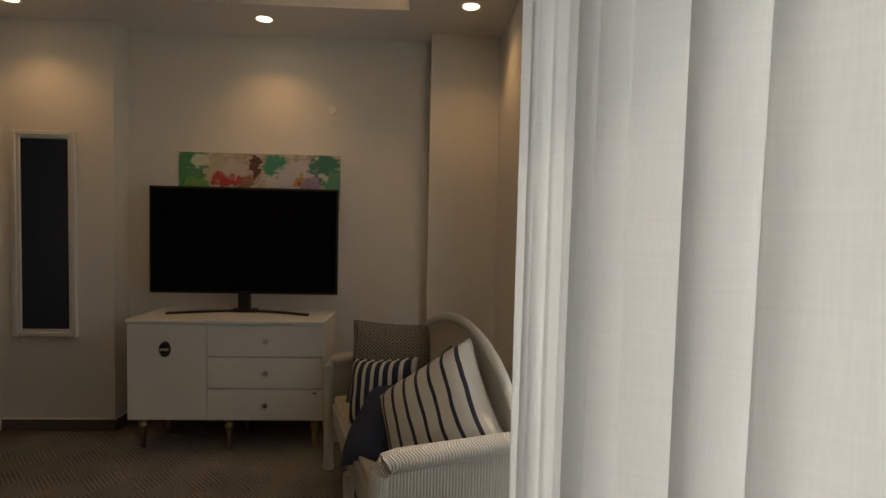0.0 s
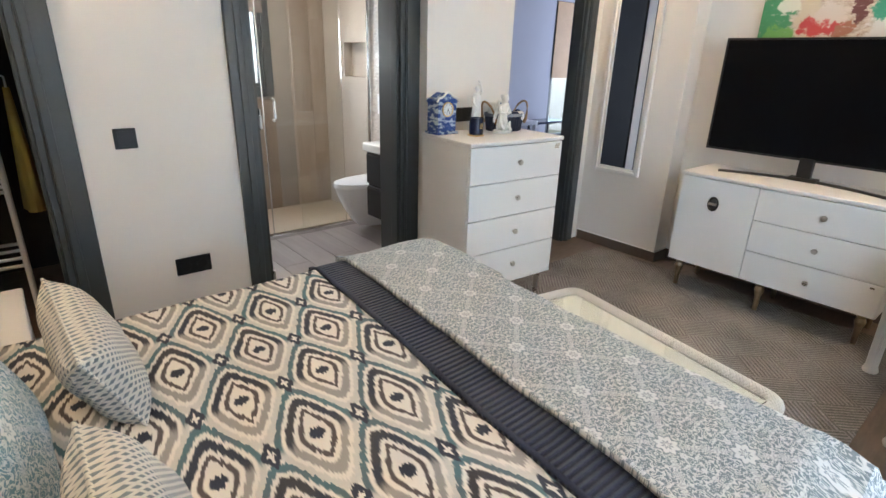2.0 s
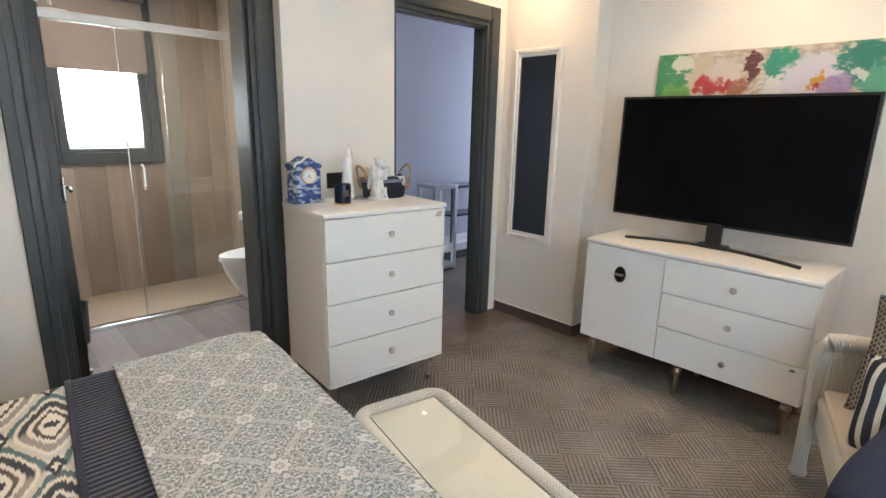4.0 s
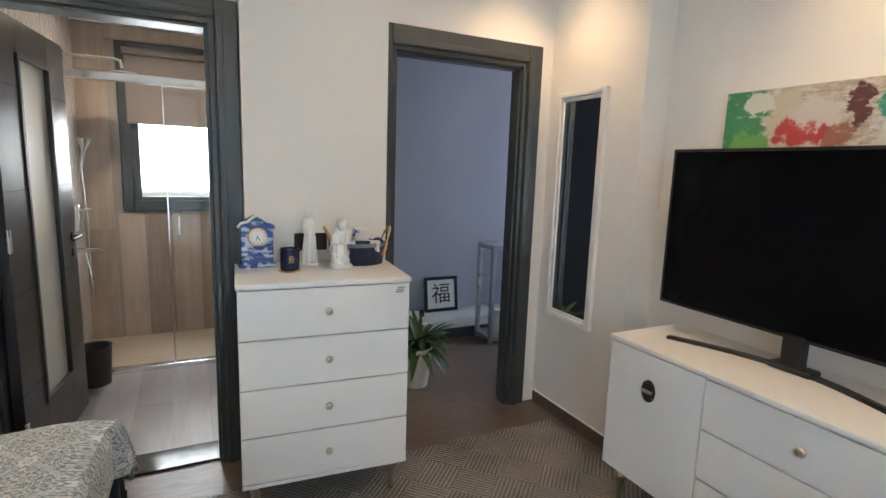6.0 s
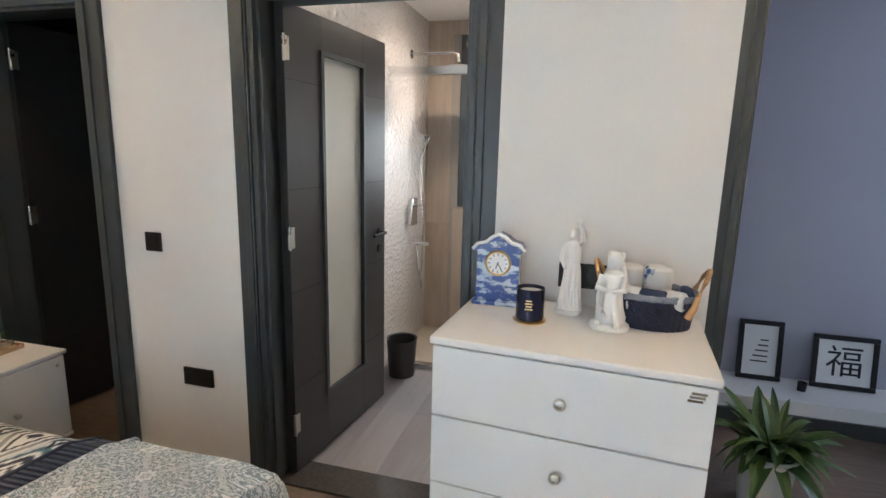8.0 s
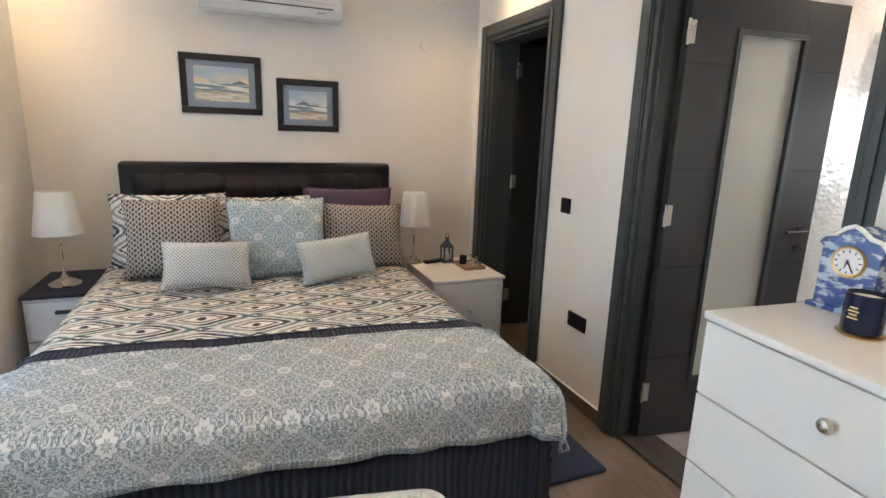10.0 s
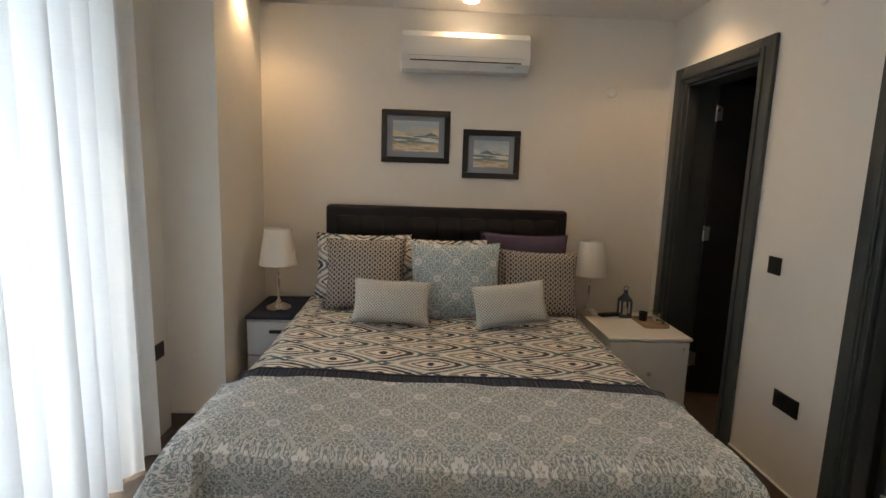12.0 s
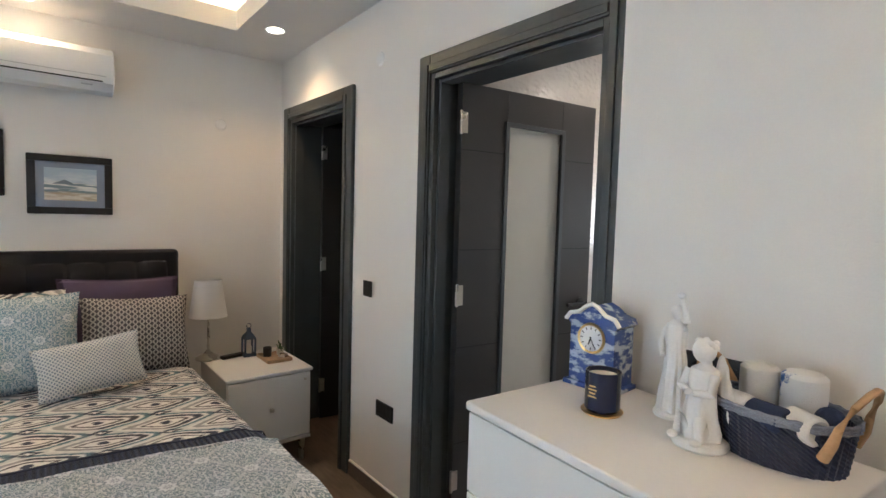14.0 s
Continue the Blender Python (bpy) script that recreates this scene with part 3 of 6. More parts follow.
add_box(bm, 0.76, YW - 0.2, 0, 1.2, -3.01, 2.9)
add_box(bm, 3.1, YW - 0.2, 0, XM, YW, 2.9)
add_box(bm, 1.2, YW - 0.2, 2.3, 3.1, YW, 2.9)
built("wall_window", bm, WALL, "white painted wall round the balcony window", "wall")

CX0, CX1, CY0, CY1 = 0.42, 4.07, -2.56, -0.43
SLOPE = 0.025               # the dropped ceiling rises a little towards the screen


def lean_up(bm):
    for v in bm.verts:
        v.co.z += SLOPE * v.co.x
    return bm


bm = bmesh.new()
add_box(bm, 0, YW, H1, CX0, 0, H1 + 0.05)
add_box(bm, CX1, YW, H1, XT, 0, H1 + 0.05)
add_box(bm, CX0, YW, H1, CX1, CY0, H1 + 0.05)
add_box(bm, CX0, CY1, H1, CX1, 0, H1 + 0.05)
lip = 0.06
add_box(bm, CX0 - 0.015, CY0 - 0.015, H1 + 0.05, CX0, CY1 + 0.015, H1 + 0.05 + lip)
add_box(bm, CX1, CY0 - 0.015, H1 + 0.05, CX1 + 0.015, CY1 + 0.015, H1 + 0.05 + lip)
add_box(bm, CX0, CY0 - 0.015, H1 + 0.05, CX1, CY0, H1 + 0.05 + lip)
add_box(bm, CX0, CY1, H1 + 0.05, CX1, CY1 + 0.015, H1 + 0.05 + lip)
built("ceiling_drop", lean_up(bm), CEIL, "white dropped ceiling border with a light cove", "ceiling")
built("ceiling", lean_up(box(0, YW - 0.2, H2 + 0.06, 4.9, TH, H2 + 0.2)), CEIL, "white raised ceiling inside the cove", "ceiling")
led = thing("led_strip", "warm white light strip hidden in the ceiling cove", "light strip")
for a in ((CX0 - 0.07, CY0 - 0.05, CX0 - 0.05, CY1 + 0.05), (CX1 + 0.05, CY0 - 0.05, CX1 + 0.07, CY1 + 0.05), (CX0 - 0.05, CY0 - 0.07, CX1 + 0.05, CY0 - 0.05), (CX0 - 0.05, CY1 + 0.05, CX1 + 0.05, CY1 + 0.07)):
    part("strip", lean_up(box(a[0], a[1], H1 + 0.05, a[2], a[3], H1 + 0.065)), LED, led)

# skirting
bs = new("baseboard")
tagged(bs, "brown tile skirting with a white sealed top edge", "skirting", "", "structure")
for x0, y0, x1, y1 in ((0.0, -0.012, 0.10, 0), (1.055, -0.012, 1.660, 0), (2.712, -0.097, 3.384, -0.085), (XM - 0.012, -0.712, XM, -0.02), (XM - 0.012, -0.724, XT, -0.712), (XT - 0.012, -2.695, XT, -0.724),
                       (XM - 0.012, YW, XM, -2.695), (0, -2.71, 0.012, 0), (0.012, -2.71, 0.76, -2.698), (0.76, -3.01, 0.772, -2.71), (3.15, YW, XM, YW + 0.012)):
    part("tile", box(x0, y0, 0, x1, y1, 0.075, 0.001), BASE, bs)
    part("seal", box(x0 + 0.001, y0 + 0.001, 0.075, x1 - 0.001, y1 - 0.001, 0.081), WHITE, bs)


# ---------- doors ----------
def door_set(name, x0, x1, left, right, label, top=0.08, TH=TH):
    """Jamb lining and stepped architrave round an opening."""
    d = new(name)
    tagged(d, label, "door frame", "", "structure")
    for s, (a, b) in (("left", (x0 - left, x0)), ("right", (x1, x1 + right))):
        part("architrave", box(a, -0.022, 0, b, 0, DH + top, 0.005), FRAME, d)
        q = (b - 0.035, b - 0.006) if s == "left" else (a + 0.006, a + 0.035)
        part("architrave_step", box(q[0], -0.030, 0, q[1], -0.021, DH + 0.035, 0.003), FRAME, d)
    part("architrave", box(x0, -0.0215, DH, x1, 0, DH + top, 0.005), FRAME, d)
    part("architrave_step", box(x0, -0.030, DH + 0.006, x1, -0.021, DH + 0.035, 0.003), FRAME, d)
    for a, b in ((x0, x0 + 0.025), (x1 - 0.025, x1)):
        part("jamb", box(a, -0.012, 0, b, TH + 0.012, DH, 0.003), FRAME, d)
        s = 1 if a == x0 else -1
        e = a + 0.025 if s > 0 else b - 0.025
        part("stop", box(e, 0.012, 0, e + s * 0.014, 0.075, DH - 0.025, 0.003), FRAME, d)
    part("head", box(x0 + 0.025, -0.011, DH - 0.025, x1 - 0.025, TH + 0.011, DH, 0.003), FRAME, d)
    part("stop", box(x0 + 0.04, 0.012, DH - 0.039, x1 - 0.04, 0.075, DH - 0.025, 0.003), FRAME, d)
    return d


door_set("door_frame_1", *DOORS[0], 0.095, 0.10, "anthracite lacquered frame of the closet doorway")
door_set("door_frame_2", *DOORS[1], 0.075, 0.097, "anthracite lacquered frame of the bathroom doorway")
door_set("door_frame_3", *DOORS[2], 0.046, 0.095, "anthracite lacquered frame of the hall doorway", 0.10, THIN)


def leaf(name, w, at, turn, glass, label, LEAF=LEAF):
    """A door leaf hinged at its origin, reaching along local x, front face at local y = 0."""
    d = new(name)
    d.matrix_world = pose(*at, 0, 0, turn)
    tagged(d, label, "door", "", "structure")
    t, h, z0 = 0.042, DH - 0.028, 0.012
    g0, g1, gz0, gz1 = w * 0.31, w * 0.72, 0.30, h - 0.16
    if glass:
        bm = bmesh.new()
        add_box(bm, 0, 0, z0, g0, t, h, 0.002)
        add_box(bm, g1, 0, z0, w, t, h, 0.002)
        add_box(bm, g0, 0.0005, z0, g1, t - 0.0005, gz0)
        add_box(bm, g0, 0.0005, gz1, g1, t - 0.0005, h)
        part("panel", bm, LEAF, d)
        for s in (-0.007, t):
            bm = bmesh.new()
            add_box(bm, g0 - 0.018, s, gz0 - 0.018, g0 + 0.004, s + 0.007, gz1 + 0.018, 0.002)
            add_box(bm, g1 - 0.004, s, gz0 - 0.018, g1 + 0.018, s + 0.007, gz1 + 0.018, 0.002)
            add_box(bm, g0, s, gz0 - 0.018, g1, s + 0.007, gz0 + 0.004, 0.002)
            add_box(bm, g0, s, gz1 - 0.004, g1, s + 0.007, gz1 + 0.018, 0.002)
            part("bead", bm, FRAME, d)
        part("pane", box(g0, t / 2 - 0.003, gz0, g1, t / 2 + 0.003, gz1), MILK, d, "frosted glass pane")
    else:
        part("panel", box(0, 0, z0, w, t, h, 0.002), LEAF, d)
    for z in (0.42, 0.86, 1.30, 1.74):
        for a, b in ((0.003, g0 - 0.02), (g1 + 0.02, w - 0.003)):
            part("groove", box(a, -0.0012, z, b, 0.0, z + 0.006), BLACK, d)
            part("groove", box(a, t, z, b, t + 0.0012, z + 0.006), BLACK, d)
    for s, dy in ((1, t), (-1, 0.0)):
        bm = turned([(0, 0), (0.024, 0), (0.024, 0.008), (0.009, 0.010), (0.009, 0.045), (0, 0.045)], 16, m=pose(w - 0.065, dy, 1.02, -90 * s))
        tube([(w - 0.065, dy + s * 0.040, 1.02), (w - 0.12, dy + s * 0.042, 1.02), (w - 0.19, dy + s * 0.040, 1.017)], 0.009, 8, bm)
        part("handle", bm, BLACK, d)
        part("key_rose", turned([(0, 0), (0.023, 0), (0.023, 0.008), (0, 0.008)], 16, m=pose(w - 0.065, dy, 0.93, -90 * s)), BLACK, d)
    for z in (0.25, 1.10, 1.86):
        bm = turned([(0, -0.05), (0.007, -0.05), (0.007, 0.05), (0, 0.05)], 10, (-0.006, -0.004, z))
        add_box(bm, 0.0, -0.004, z - 0.045, 0.028, -0.0005, z + 0.045)
        part("hinge", bm, NICKEL, d, "steel butt hinge")
    return d


leaf("door_bathroom", 0.84, (1.818, 0.10, 0), 83.8, True, "open anthracite bathroom door with a long frosted pane")
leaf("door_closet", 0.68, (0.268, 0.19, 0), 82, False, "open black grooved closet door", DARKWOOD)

# ---------- closet behind the first doorway ----------
built("closet_floor", box(-0.2, TH, -0.1, 1.55, 1.75, 0.0), FLOOR)
# three plain walls in one near-black colour
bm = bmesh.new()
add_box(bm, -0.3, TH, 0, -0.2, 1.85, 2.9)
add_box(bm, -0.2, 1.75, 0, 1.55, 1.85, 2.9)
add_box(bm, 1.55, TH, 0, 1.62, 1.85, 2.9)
built("closet_wall", bm, DARKWOOD, "near-black inside walls of the closet", "wall")
built("closet_ceiling", box(-0.3, TH, 2.45, 1.62, 1.85, 2.55), CEIL)
rack = thing("clothes_rack", "white metal clothes rack with shelves in the closet", "clothes rack", (0.60, 0.95, 0))
for x in (-0.30, 0.20):
    for y in (-0.2, 0.2):
        part("post", tube([(x, y, 0), (x, y, 1.85)], 0.012), WHITE2, rack)
for z in (0.36, 0.74, 1.13, 1.50):
    for y in (-0.2, -0.07, 0.07, 0.2):
        part("rail", tube([(-0.30, y, z), (0.20, y, z)], 0.009), WHITE2, rack)
    for x in (-0.30, 0.20):
        part("rail", tube([(x, -0.2, z), (x, 0.2, z)], 0.009), WHITE2, rack)
bg = thing("handbag", "dark brown leather handbag on the closet rack", "bag", (0.58, 0.95, 1.14))
BAGHIDE = plain("dark_brown_leather", (0.045, 0.028, 0.02), 0.5, 0, 90, 0.25, 0.001)
part("body", box(-0.15, -0.06, 0, 0.15, 0.06, 0.19, 0.03, 4), BAGHIDE, bg)
part("strap", tube(arc((0, 0, 0.18), 0.09, 0, 180, 14, "xz", 1.2), 0.008), BAGHIDE, bg)
lin = thing("folded_linen", "folded beige linen stacked on the closet rack", "linen", (0.50, 0.95, 0.37))
for k in range(4):
    part("sheet", box(-0.15 + 0.008 * (k % 2), -0.14, 0.05 * k, 0.15, 0.14, 0.05 * k + 0.046, 0.016, 3), (TOWEL, YELLOW, CREAM, BLUETOWEL)[k], lin)
hc = thing("hanging_clothes", "pale yellow garment hanging beside the closet rack", "clothes", (0.90, 0.98, 1.0))
part("hook", tube([(0, 0, 0.20), (0, 0, 0.26), (-0.05, 0, 0.28), (-0.10, 0, 0.27)], 0.005), WHITE2, hc)
bm = bmesh.new()
rows = []
for j in range(15):
    t = j / 14
    rows.append([bm.verts.new((0.035 * math.cos(6.2832 * i / 24) * (0.35 + t) * (1 + 0.18 * math.sin(5 * 6.2832 * i / 24)), 0.09 * math.sin(6.2832 * i / 24) * (0.3 + 0.8 * t), 0.21 - 0.62 * t)) for i in range(24)])
for a, b in zip(rows, rows[1:]):
    for i in range(24):
        bm.faces.new((a[i], a[(i + 1) % 24], b[(i + 1) % 24], b[i]))
part("cloth", bm, YELLOW, hc)

# ---------- bathroom ----------
BX0, BX1, BY1 = 1.755, 3.30, 2.22
SY = 1.41
bf = built("bath_floor", box(BX0 - 0.1, TH, -0.1, BX1 + 0.1, BY1 + 0.1, -0.004), GROUT, "grey wood-look plank tiles of the bathroom floor", "floor")
built("bath_wall_left", box(BX0 - 0.14, TH, -0.1, BX0, BY1 + 0.1, 2.9), RELIEF, "glossy wavy relief tiles of the bathroom wall", "wall")
bm = bmesh.new()
add_box(bm, BX1 + 0.08, SY + 0.04, -0.1, BX1 + 0.09, BY1 + 0.1, 2.9)
add_box(bm, BX1, SY + 0.04, -0.1, BX1 + 0.08, 1.50, 2.9)
add_box(bm, BX1, 1.85, -0.1, BX1 + 0.08, BY1 + 0.1, 2.9)
add_box(bm, BX1, 1.50, -0.1, BX1 + 0.08, 1.85, 1.23)
add_box(bm, BX1, 1.50, 1.51, BX1 + 0.08, 1.85, 2.9)
built("bath_wall_basin", box(BX1, TH, -0.1, BX1 + 0.09, SY + 0.04, 2.9), RELIEF, "glossy wavy relief tiles behind the basin", "wall")
built("bath_wall_right", bm, PALETILE, "pale tiled bathroom wall with a niche", "wall")
WX0, WX1, WZ0, WZ1 = 2.022, 2.78, 1.04, 2.33
bm = bmesh.new()
add_box(bm, BX0, BY1, -0.1, WX0, BY1 + 0.16, 2.9)
add_box(bm, WX1, BY1, -0.1, BX1, BY1 + 0.16, 2.9)
add_box(bm, WX0, BY1, -0.1, WX1, BY1 + 0.16, WZ0)
add_box(bm, WX0, BY1, WZ1, WX1, BY1 + 0.16, 2.9)
bb = built("bath_wall_back", bm, GROUT, "beige wood-look tiles round the bathroom window", "wall")
built("bath_ceiling", box(BX0 - 0.14, TH, 2.44, BX1 + 0.1, BY1 + 0.1, 2.54), CEIL, "white bathroom ceiling", "ceiling")
built("bath_sill", box(DOORS[1][0], 0.02, 0, DOORS[1][1], TH, 0.012, 0.002), THRESH, "polished brown stone threshold of the bathroom", "threshold")

bw = new("window_2")
tagged(bw, "dark aluminium bathroom window with a roller blind", "window", "", "structure")
for a in ((WX0, WZ0, WX0 + 0.075, WZ1), (WX1 - 0.075, WZ0, WX1, WZ1), (WX0 + 0.075, WZ0, WX1 - 0.075, WZ0 + 0.085), (WX0 + 0.075, WZ1 - 0.075, WX1 - 0.075, WZ1)):
    part("window_frame", box(a[0], BY1 - 0.025, a[1], a[2], BY1 + 0.04, a[3], 0.006), FRAME, bw)
for a in ((WX0 + 0.075, WZ0 + 0.085, WX0 + 0.13, WZ1 - 0.075), (WX1 - 0.13, WZ0 + 0.085, WX1 - 0.075, WZ1 - 0.075), (WX0 + 0.13, WZ0 + 0.085, WX1 - 0.13, WZ0 + 0.115), (WX0 + 0.13, WZ1 - 0.13, WX1 - 0.13, WZ1 - 0.075)):
    part("sash", box(a[0], BY1 - 0.012, a[1], a[2], BY1 + 0.03, a[3], 0.005), FRAME, bw)
part("pane", box(WX0 + 0.075, BY1 + 0.015, WZ0 + 0.085, WX1 - 0.075, BY1 + 0.021, WZ1 - 0.075), FROST, bw).visible_shadow = False
BLIND = plain("taupe_blind_cloth", (0.20, 0.17, 0.155), 0.9, 0, 300, 0.08, 0.0006)
rb = thing("roller_blind", "taupe roller blind drawn halfway down the window", "blind", (0, 0, 0))
part("cloth", box(WX0 + 0.06, BY1 - 0.045, 1.73, WX1 - 0.06, BY1 - 0.040, WZ1 - 0.07), BLIND, rb)
part("roller", tube([(WX0 + 0.05, BY1 - 0.055, WZ1 - 0.075), (WX1 - 0.05, BY1 - 0.055, WZ1 - 0.075)], 0.028, 12), BLIND, rb)
part("hem_bar", box(WX0 + 0.06, BY1 - 0.052, 1.718, WX1 - 0.06, BY1 - 0.036, 1.742, 0.004), BLIND, rb)

sh = thing("shower_screen", "clear sliding glass shower screen in a chrome frame", "shower screen", (0, SY, 0))
part("top_rail", box(BX0, -0.03, 1.93, BX1, 0.03, 1.985, 0.006), CHROME, sh)
part("bottom_rail", box(BX0, -0.03, 0.0, BX1, 0.03, 0.035, 0.006), CHROME, sh)
part("wall_profile", box(BX1 - 0.03, -0.02, 0.035, BX1, 0.02, 1.93, 0.004), CHROME, sh)
g1 = part("fixed_pane", box(2.60, -0.016, 0.035, BX1 - 0.03, -0.010, 1.93), GLASS, sh)
g2 = part("sliding_pane", box(2.36, 0.008, 0.035, 3.02, 0.014, 1.93), GLASS, sh)
g1.visible_shadow = g2.visible_shadow = False
part("pane_edge", box(2.352, 0.004, 0.035, 2.362, 0.018, 1.93, 0.002), CHROME, sh)
part("pull", tube([(2.42, -0.03, 0.93), (2.42, -0.055, 0.95), (2.42, -0.055, 1.07), (2.42, -0.03, 1.09)], 0.012, 10), CHROME, sh, "chrome pull handle")
built("shower_tray", box(BX0, SY, -0.003, BX1, BY1, 0.008), TRAY, "beige stone shower floor", "shower floor")

rs = thing("rain_shower", "chrome rain shower with hand spray and mixer", "shower", (BX0, 1.80, 0))
part("arm", tube([(0.0, 0, 2.13), (0.30, 0, 2.13), (0.34, 0, 2.12), (0.35, 0, 2.07)], 0.011, 10), CHROME, rs)
part("rose", turned([(0, 0.035), (0.025, 0.03), (0.10, 0.012), (0.11, 0.0), (0, 0.0)], 28, (0.35, 0, 2.03)), CHROME, rs)
part("escutcheon", turned([(0, 0), (0.03, 0), (0.03, 0.01), (0, 0.01)], 18, m=pose(0, 0, 2.13, 0, 90)), CHROME, rs)
part("mixer", box(0.0, -0.06, 0.93, 0.05, 0.06, 1.13, 0.01), CHROME, rs)
part("lever", tube([(0.05, 0, 1.08), (0.11, 0, 1.09)], 0.012, 8), CHROME, rs)
part("spout", tube([(0.0, 0, 0.80), (0.13, 0, 0.80), (0.16, 0, 0.79)], 0.016, 10), CHROME, rs)
part("hand_spray", tube([(0.05, 0.1, 1.38), (0.075, 0.1, 1.50), (0.085, 0.1, 1.58)], [0.011, 0.015, 0.045], 12), CHROME, rs)
part("hose", tube([(0.05, 0.1, 1.38), (0.07, 0.12, 1.0), (0.07, 0.1, 0.55), (0.10, 0.02, 0.45), (0.09, -0.02, 0.60), (0.06, 0, 0.78)], 0.008, 8), CHROME, rs)

vn = thing("vanity", "dark wall-hung vanity with a white basin top", "vanity", (BX1, 0.447, 0))
part("body", box(-0.50, -0.24, 0.30, 0, 0.235, 0.78, 0.004), DARKWOOD, vn)
for z in (0.31, 0.55):
    part("drawer_front", box(-0.518, -0.235, z, -0.50, 0.235, z + 0.205, 0.004), DARKWOOD, vn)
    part("grip", box(-0.522, -0.22, z + 0.207, -0.50, 0.22, z + 0.222, 0.003), BLACK, vn)
bm = box(-0.545, -0.25, 0.78, 0, 0.245, 0.838, 0.012, 3)
part("basin_top", bm, CERAMIC, vn, "white ceramic basin top")
part("tap", tube([(-0.08, 0, 0.836), (-0.08, 0, 1.0), (-0.11, 0, 1.03), (-0.2, 0, 1.02)], 0.014, 10), CHROME, vn)
wc = thing("toilet", "white wall-hung ceramic toilet with closed lid", "toilet", (BX1, 1.19, 0))
bm = bmesh.new()
rings = []
for z, l, w, o in ((0.06, 0.30, 0.12, 0), (0.12, 0.36, 0.15, 0), (0.22, 0.42, 0.165, 0), (0.32, 0.47, 0.18, 0), (0.40, 0.495, 0.185, 0)):
    ring = []
    for i in range(28):
        a = math.pi * i / 27 - math.pi / 2
        ring.append(bm.verts.new((-l * max(0.0, math.cos(a)) ** 0.8, w * math.sin(a), z)))
    rings.append(ring)
for a, b in zip(rings, rings[1:]):
    for i in range(27):
        bm.faces.new((a[i], a[i + 1], b[i + 1], b[i]))
bm.faces.new(rings[0])
bm.faces.new(list(reversed(rings[-1])))
part("bowl", bm, CERAMIC, wc)
bm = bmesh.new()
lo = [bm.verts.new((-0.505 * max(0.0, math.cos(math.pi * i / 27 - math.pi / 2)) ** 0.8, 0.195 * math.sin(math.pi * i / 27 - math.pi / 2), 0.402)) for i in range(28)]
up = [bm.verts.new((v.co.x * 0.985, v.co.y * 0.985, 0.435)) for v in lo]
for i in range(27):
    bm.faces.new((lo[i], lo[i + 1], up[i + 1], up[i]))
bm.faces.new(lo)
bm.faces.new(list(reversed(up)))
part("lid", bm, CERAMIC, wc)
part("flush_plate", box(-0.008, -0.12, 0.95, 0, 0.12, 1.11, 0.003), WHITE2, wc)
solid("waste_bin", turned([(0, 0), (0.085, 0), (0.10, 0.25), (0.104, 0.255), (0.094, 0.25), (0.08, 0.01), (0, 0.01)], 24), RUBBER, "small dark brown plastic waste bin", "waste bin", (1.90, 1.27, 0))
bl2 = thing("bath_downlight", "recessed round bathroom ceiling light", "ceiling light", (2.35, 1.5, 2.44))
part("trim_ring", turned([(0.035, 0), (0.05, -0.006), (0.052, 0), (0.035, 0.002)], 24), WHITE, bl2)
part("diffuser", turned([(0, -0.002), (0.036, -0.002), (0.036, 0.0), (0, 0.0)], 24), BULB2, bl2)
lamp("bath_lamp", "SPOT", look((2.35, 1.5, 2.40), (2.35, 1.5, 0)), 27, (1, 0.80, 0.60), cone=172)


tw = thing("bath_towel", "white bath towel hanging on a wall hook behind the door", "towel", (BX0, 0.66, 1.45))
part("hook", tube([(0, 0, 0), (0.03, 0, 0), (0.04, 0, 0.02)], 0.006), CHROME, tw)
bm = bmesh.new()
rows = []
for j in range(13):
    t = j / 12
    rows.append([bm.verts.new((0.018 + 0.010 * math.sin(i * 1.3 + t) * (0.3 + t), (i / 16 - 0.5) * (0.10 + 0.24 * min(1, t * 1.6)), -0.62 * t)) for i in range(17)])
for a, b in zip(rows, rows[1:]):
    for i in range(16):
        bm.faces.new((a[i], a[i + 1], b[i + 1], b[i]))
ob = part("cloth", bm, TOWEL, tw)
md = ob.modifiers.new("thickness", "SOLIDIFY")
md.thickness = 0.008
ht = thing("hand_towel", "small teal hand towel on the bathroom wall", "towel", (BX1, 1.02, 1.18))
TEAL = plain("teal_terry", (0.05, 0.20, 0.26), 0.95, 0, 400, 0.2, 0.003)
part("bar", tube([(-0.05, -0.13, 0), (-0.05, 0.13, 0)], 0.007), CHROME, ht)
part("cloth", box(-0.062, -0.10, -0.30, -0.040, 0.10, 0.012, 0.008, 3), TEAL, ht)

# ---------- hall ----------
HY = 1.62
built("hall_floor", box(3.39, TH, -0.1, 9.0, HY, -0.0005), FLOOR, "brown tile floor of the hall", "floor")
bm = bmesh.new()
add_box(bm, 3.39, HY, 0, 5.90, HY + 0.1, 2.9)
add_box(bm, 6.80, HY, 0, 7.6, HY + 0.1, 2.9)
add_box(bm, 5.90, HY, 0, 6.80, HY + 0.1, 0.5)
add_box(bm, 5.90, HY, 2.05, 6.80, HY + 0.1, 2.9)
built("hall_wall_far", bm, LAVENDER, "lavender grey painted hall wall", "wall")
bm = bmesh.new()
add_box(bm, 7.5, TH, 0, 7.6, 0.35, 2.9)
add_box(bm, 7.5, 1.45, 0, 7.6, HY, 2.9)
add_box(bm, 7.5, 0.35, 2.2, 7.6, 1.45, 2.9)
add_box(bm, 7.5, 0.35, 0, 7.6, 1.45, 0.3)
built("hall_wall_end", bm, LAVENDER)
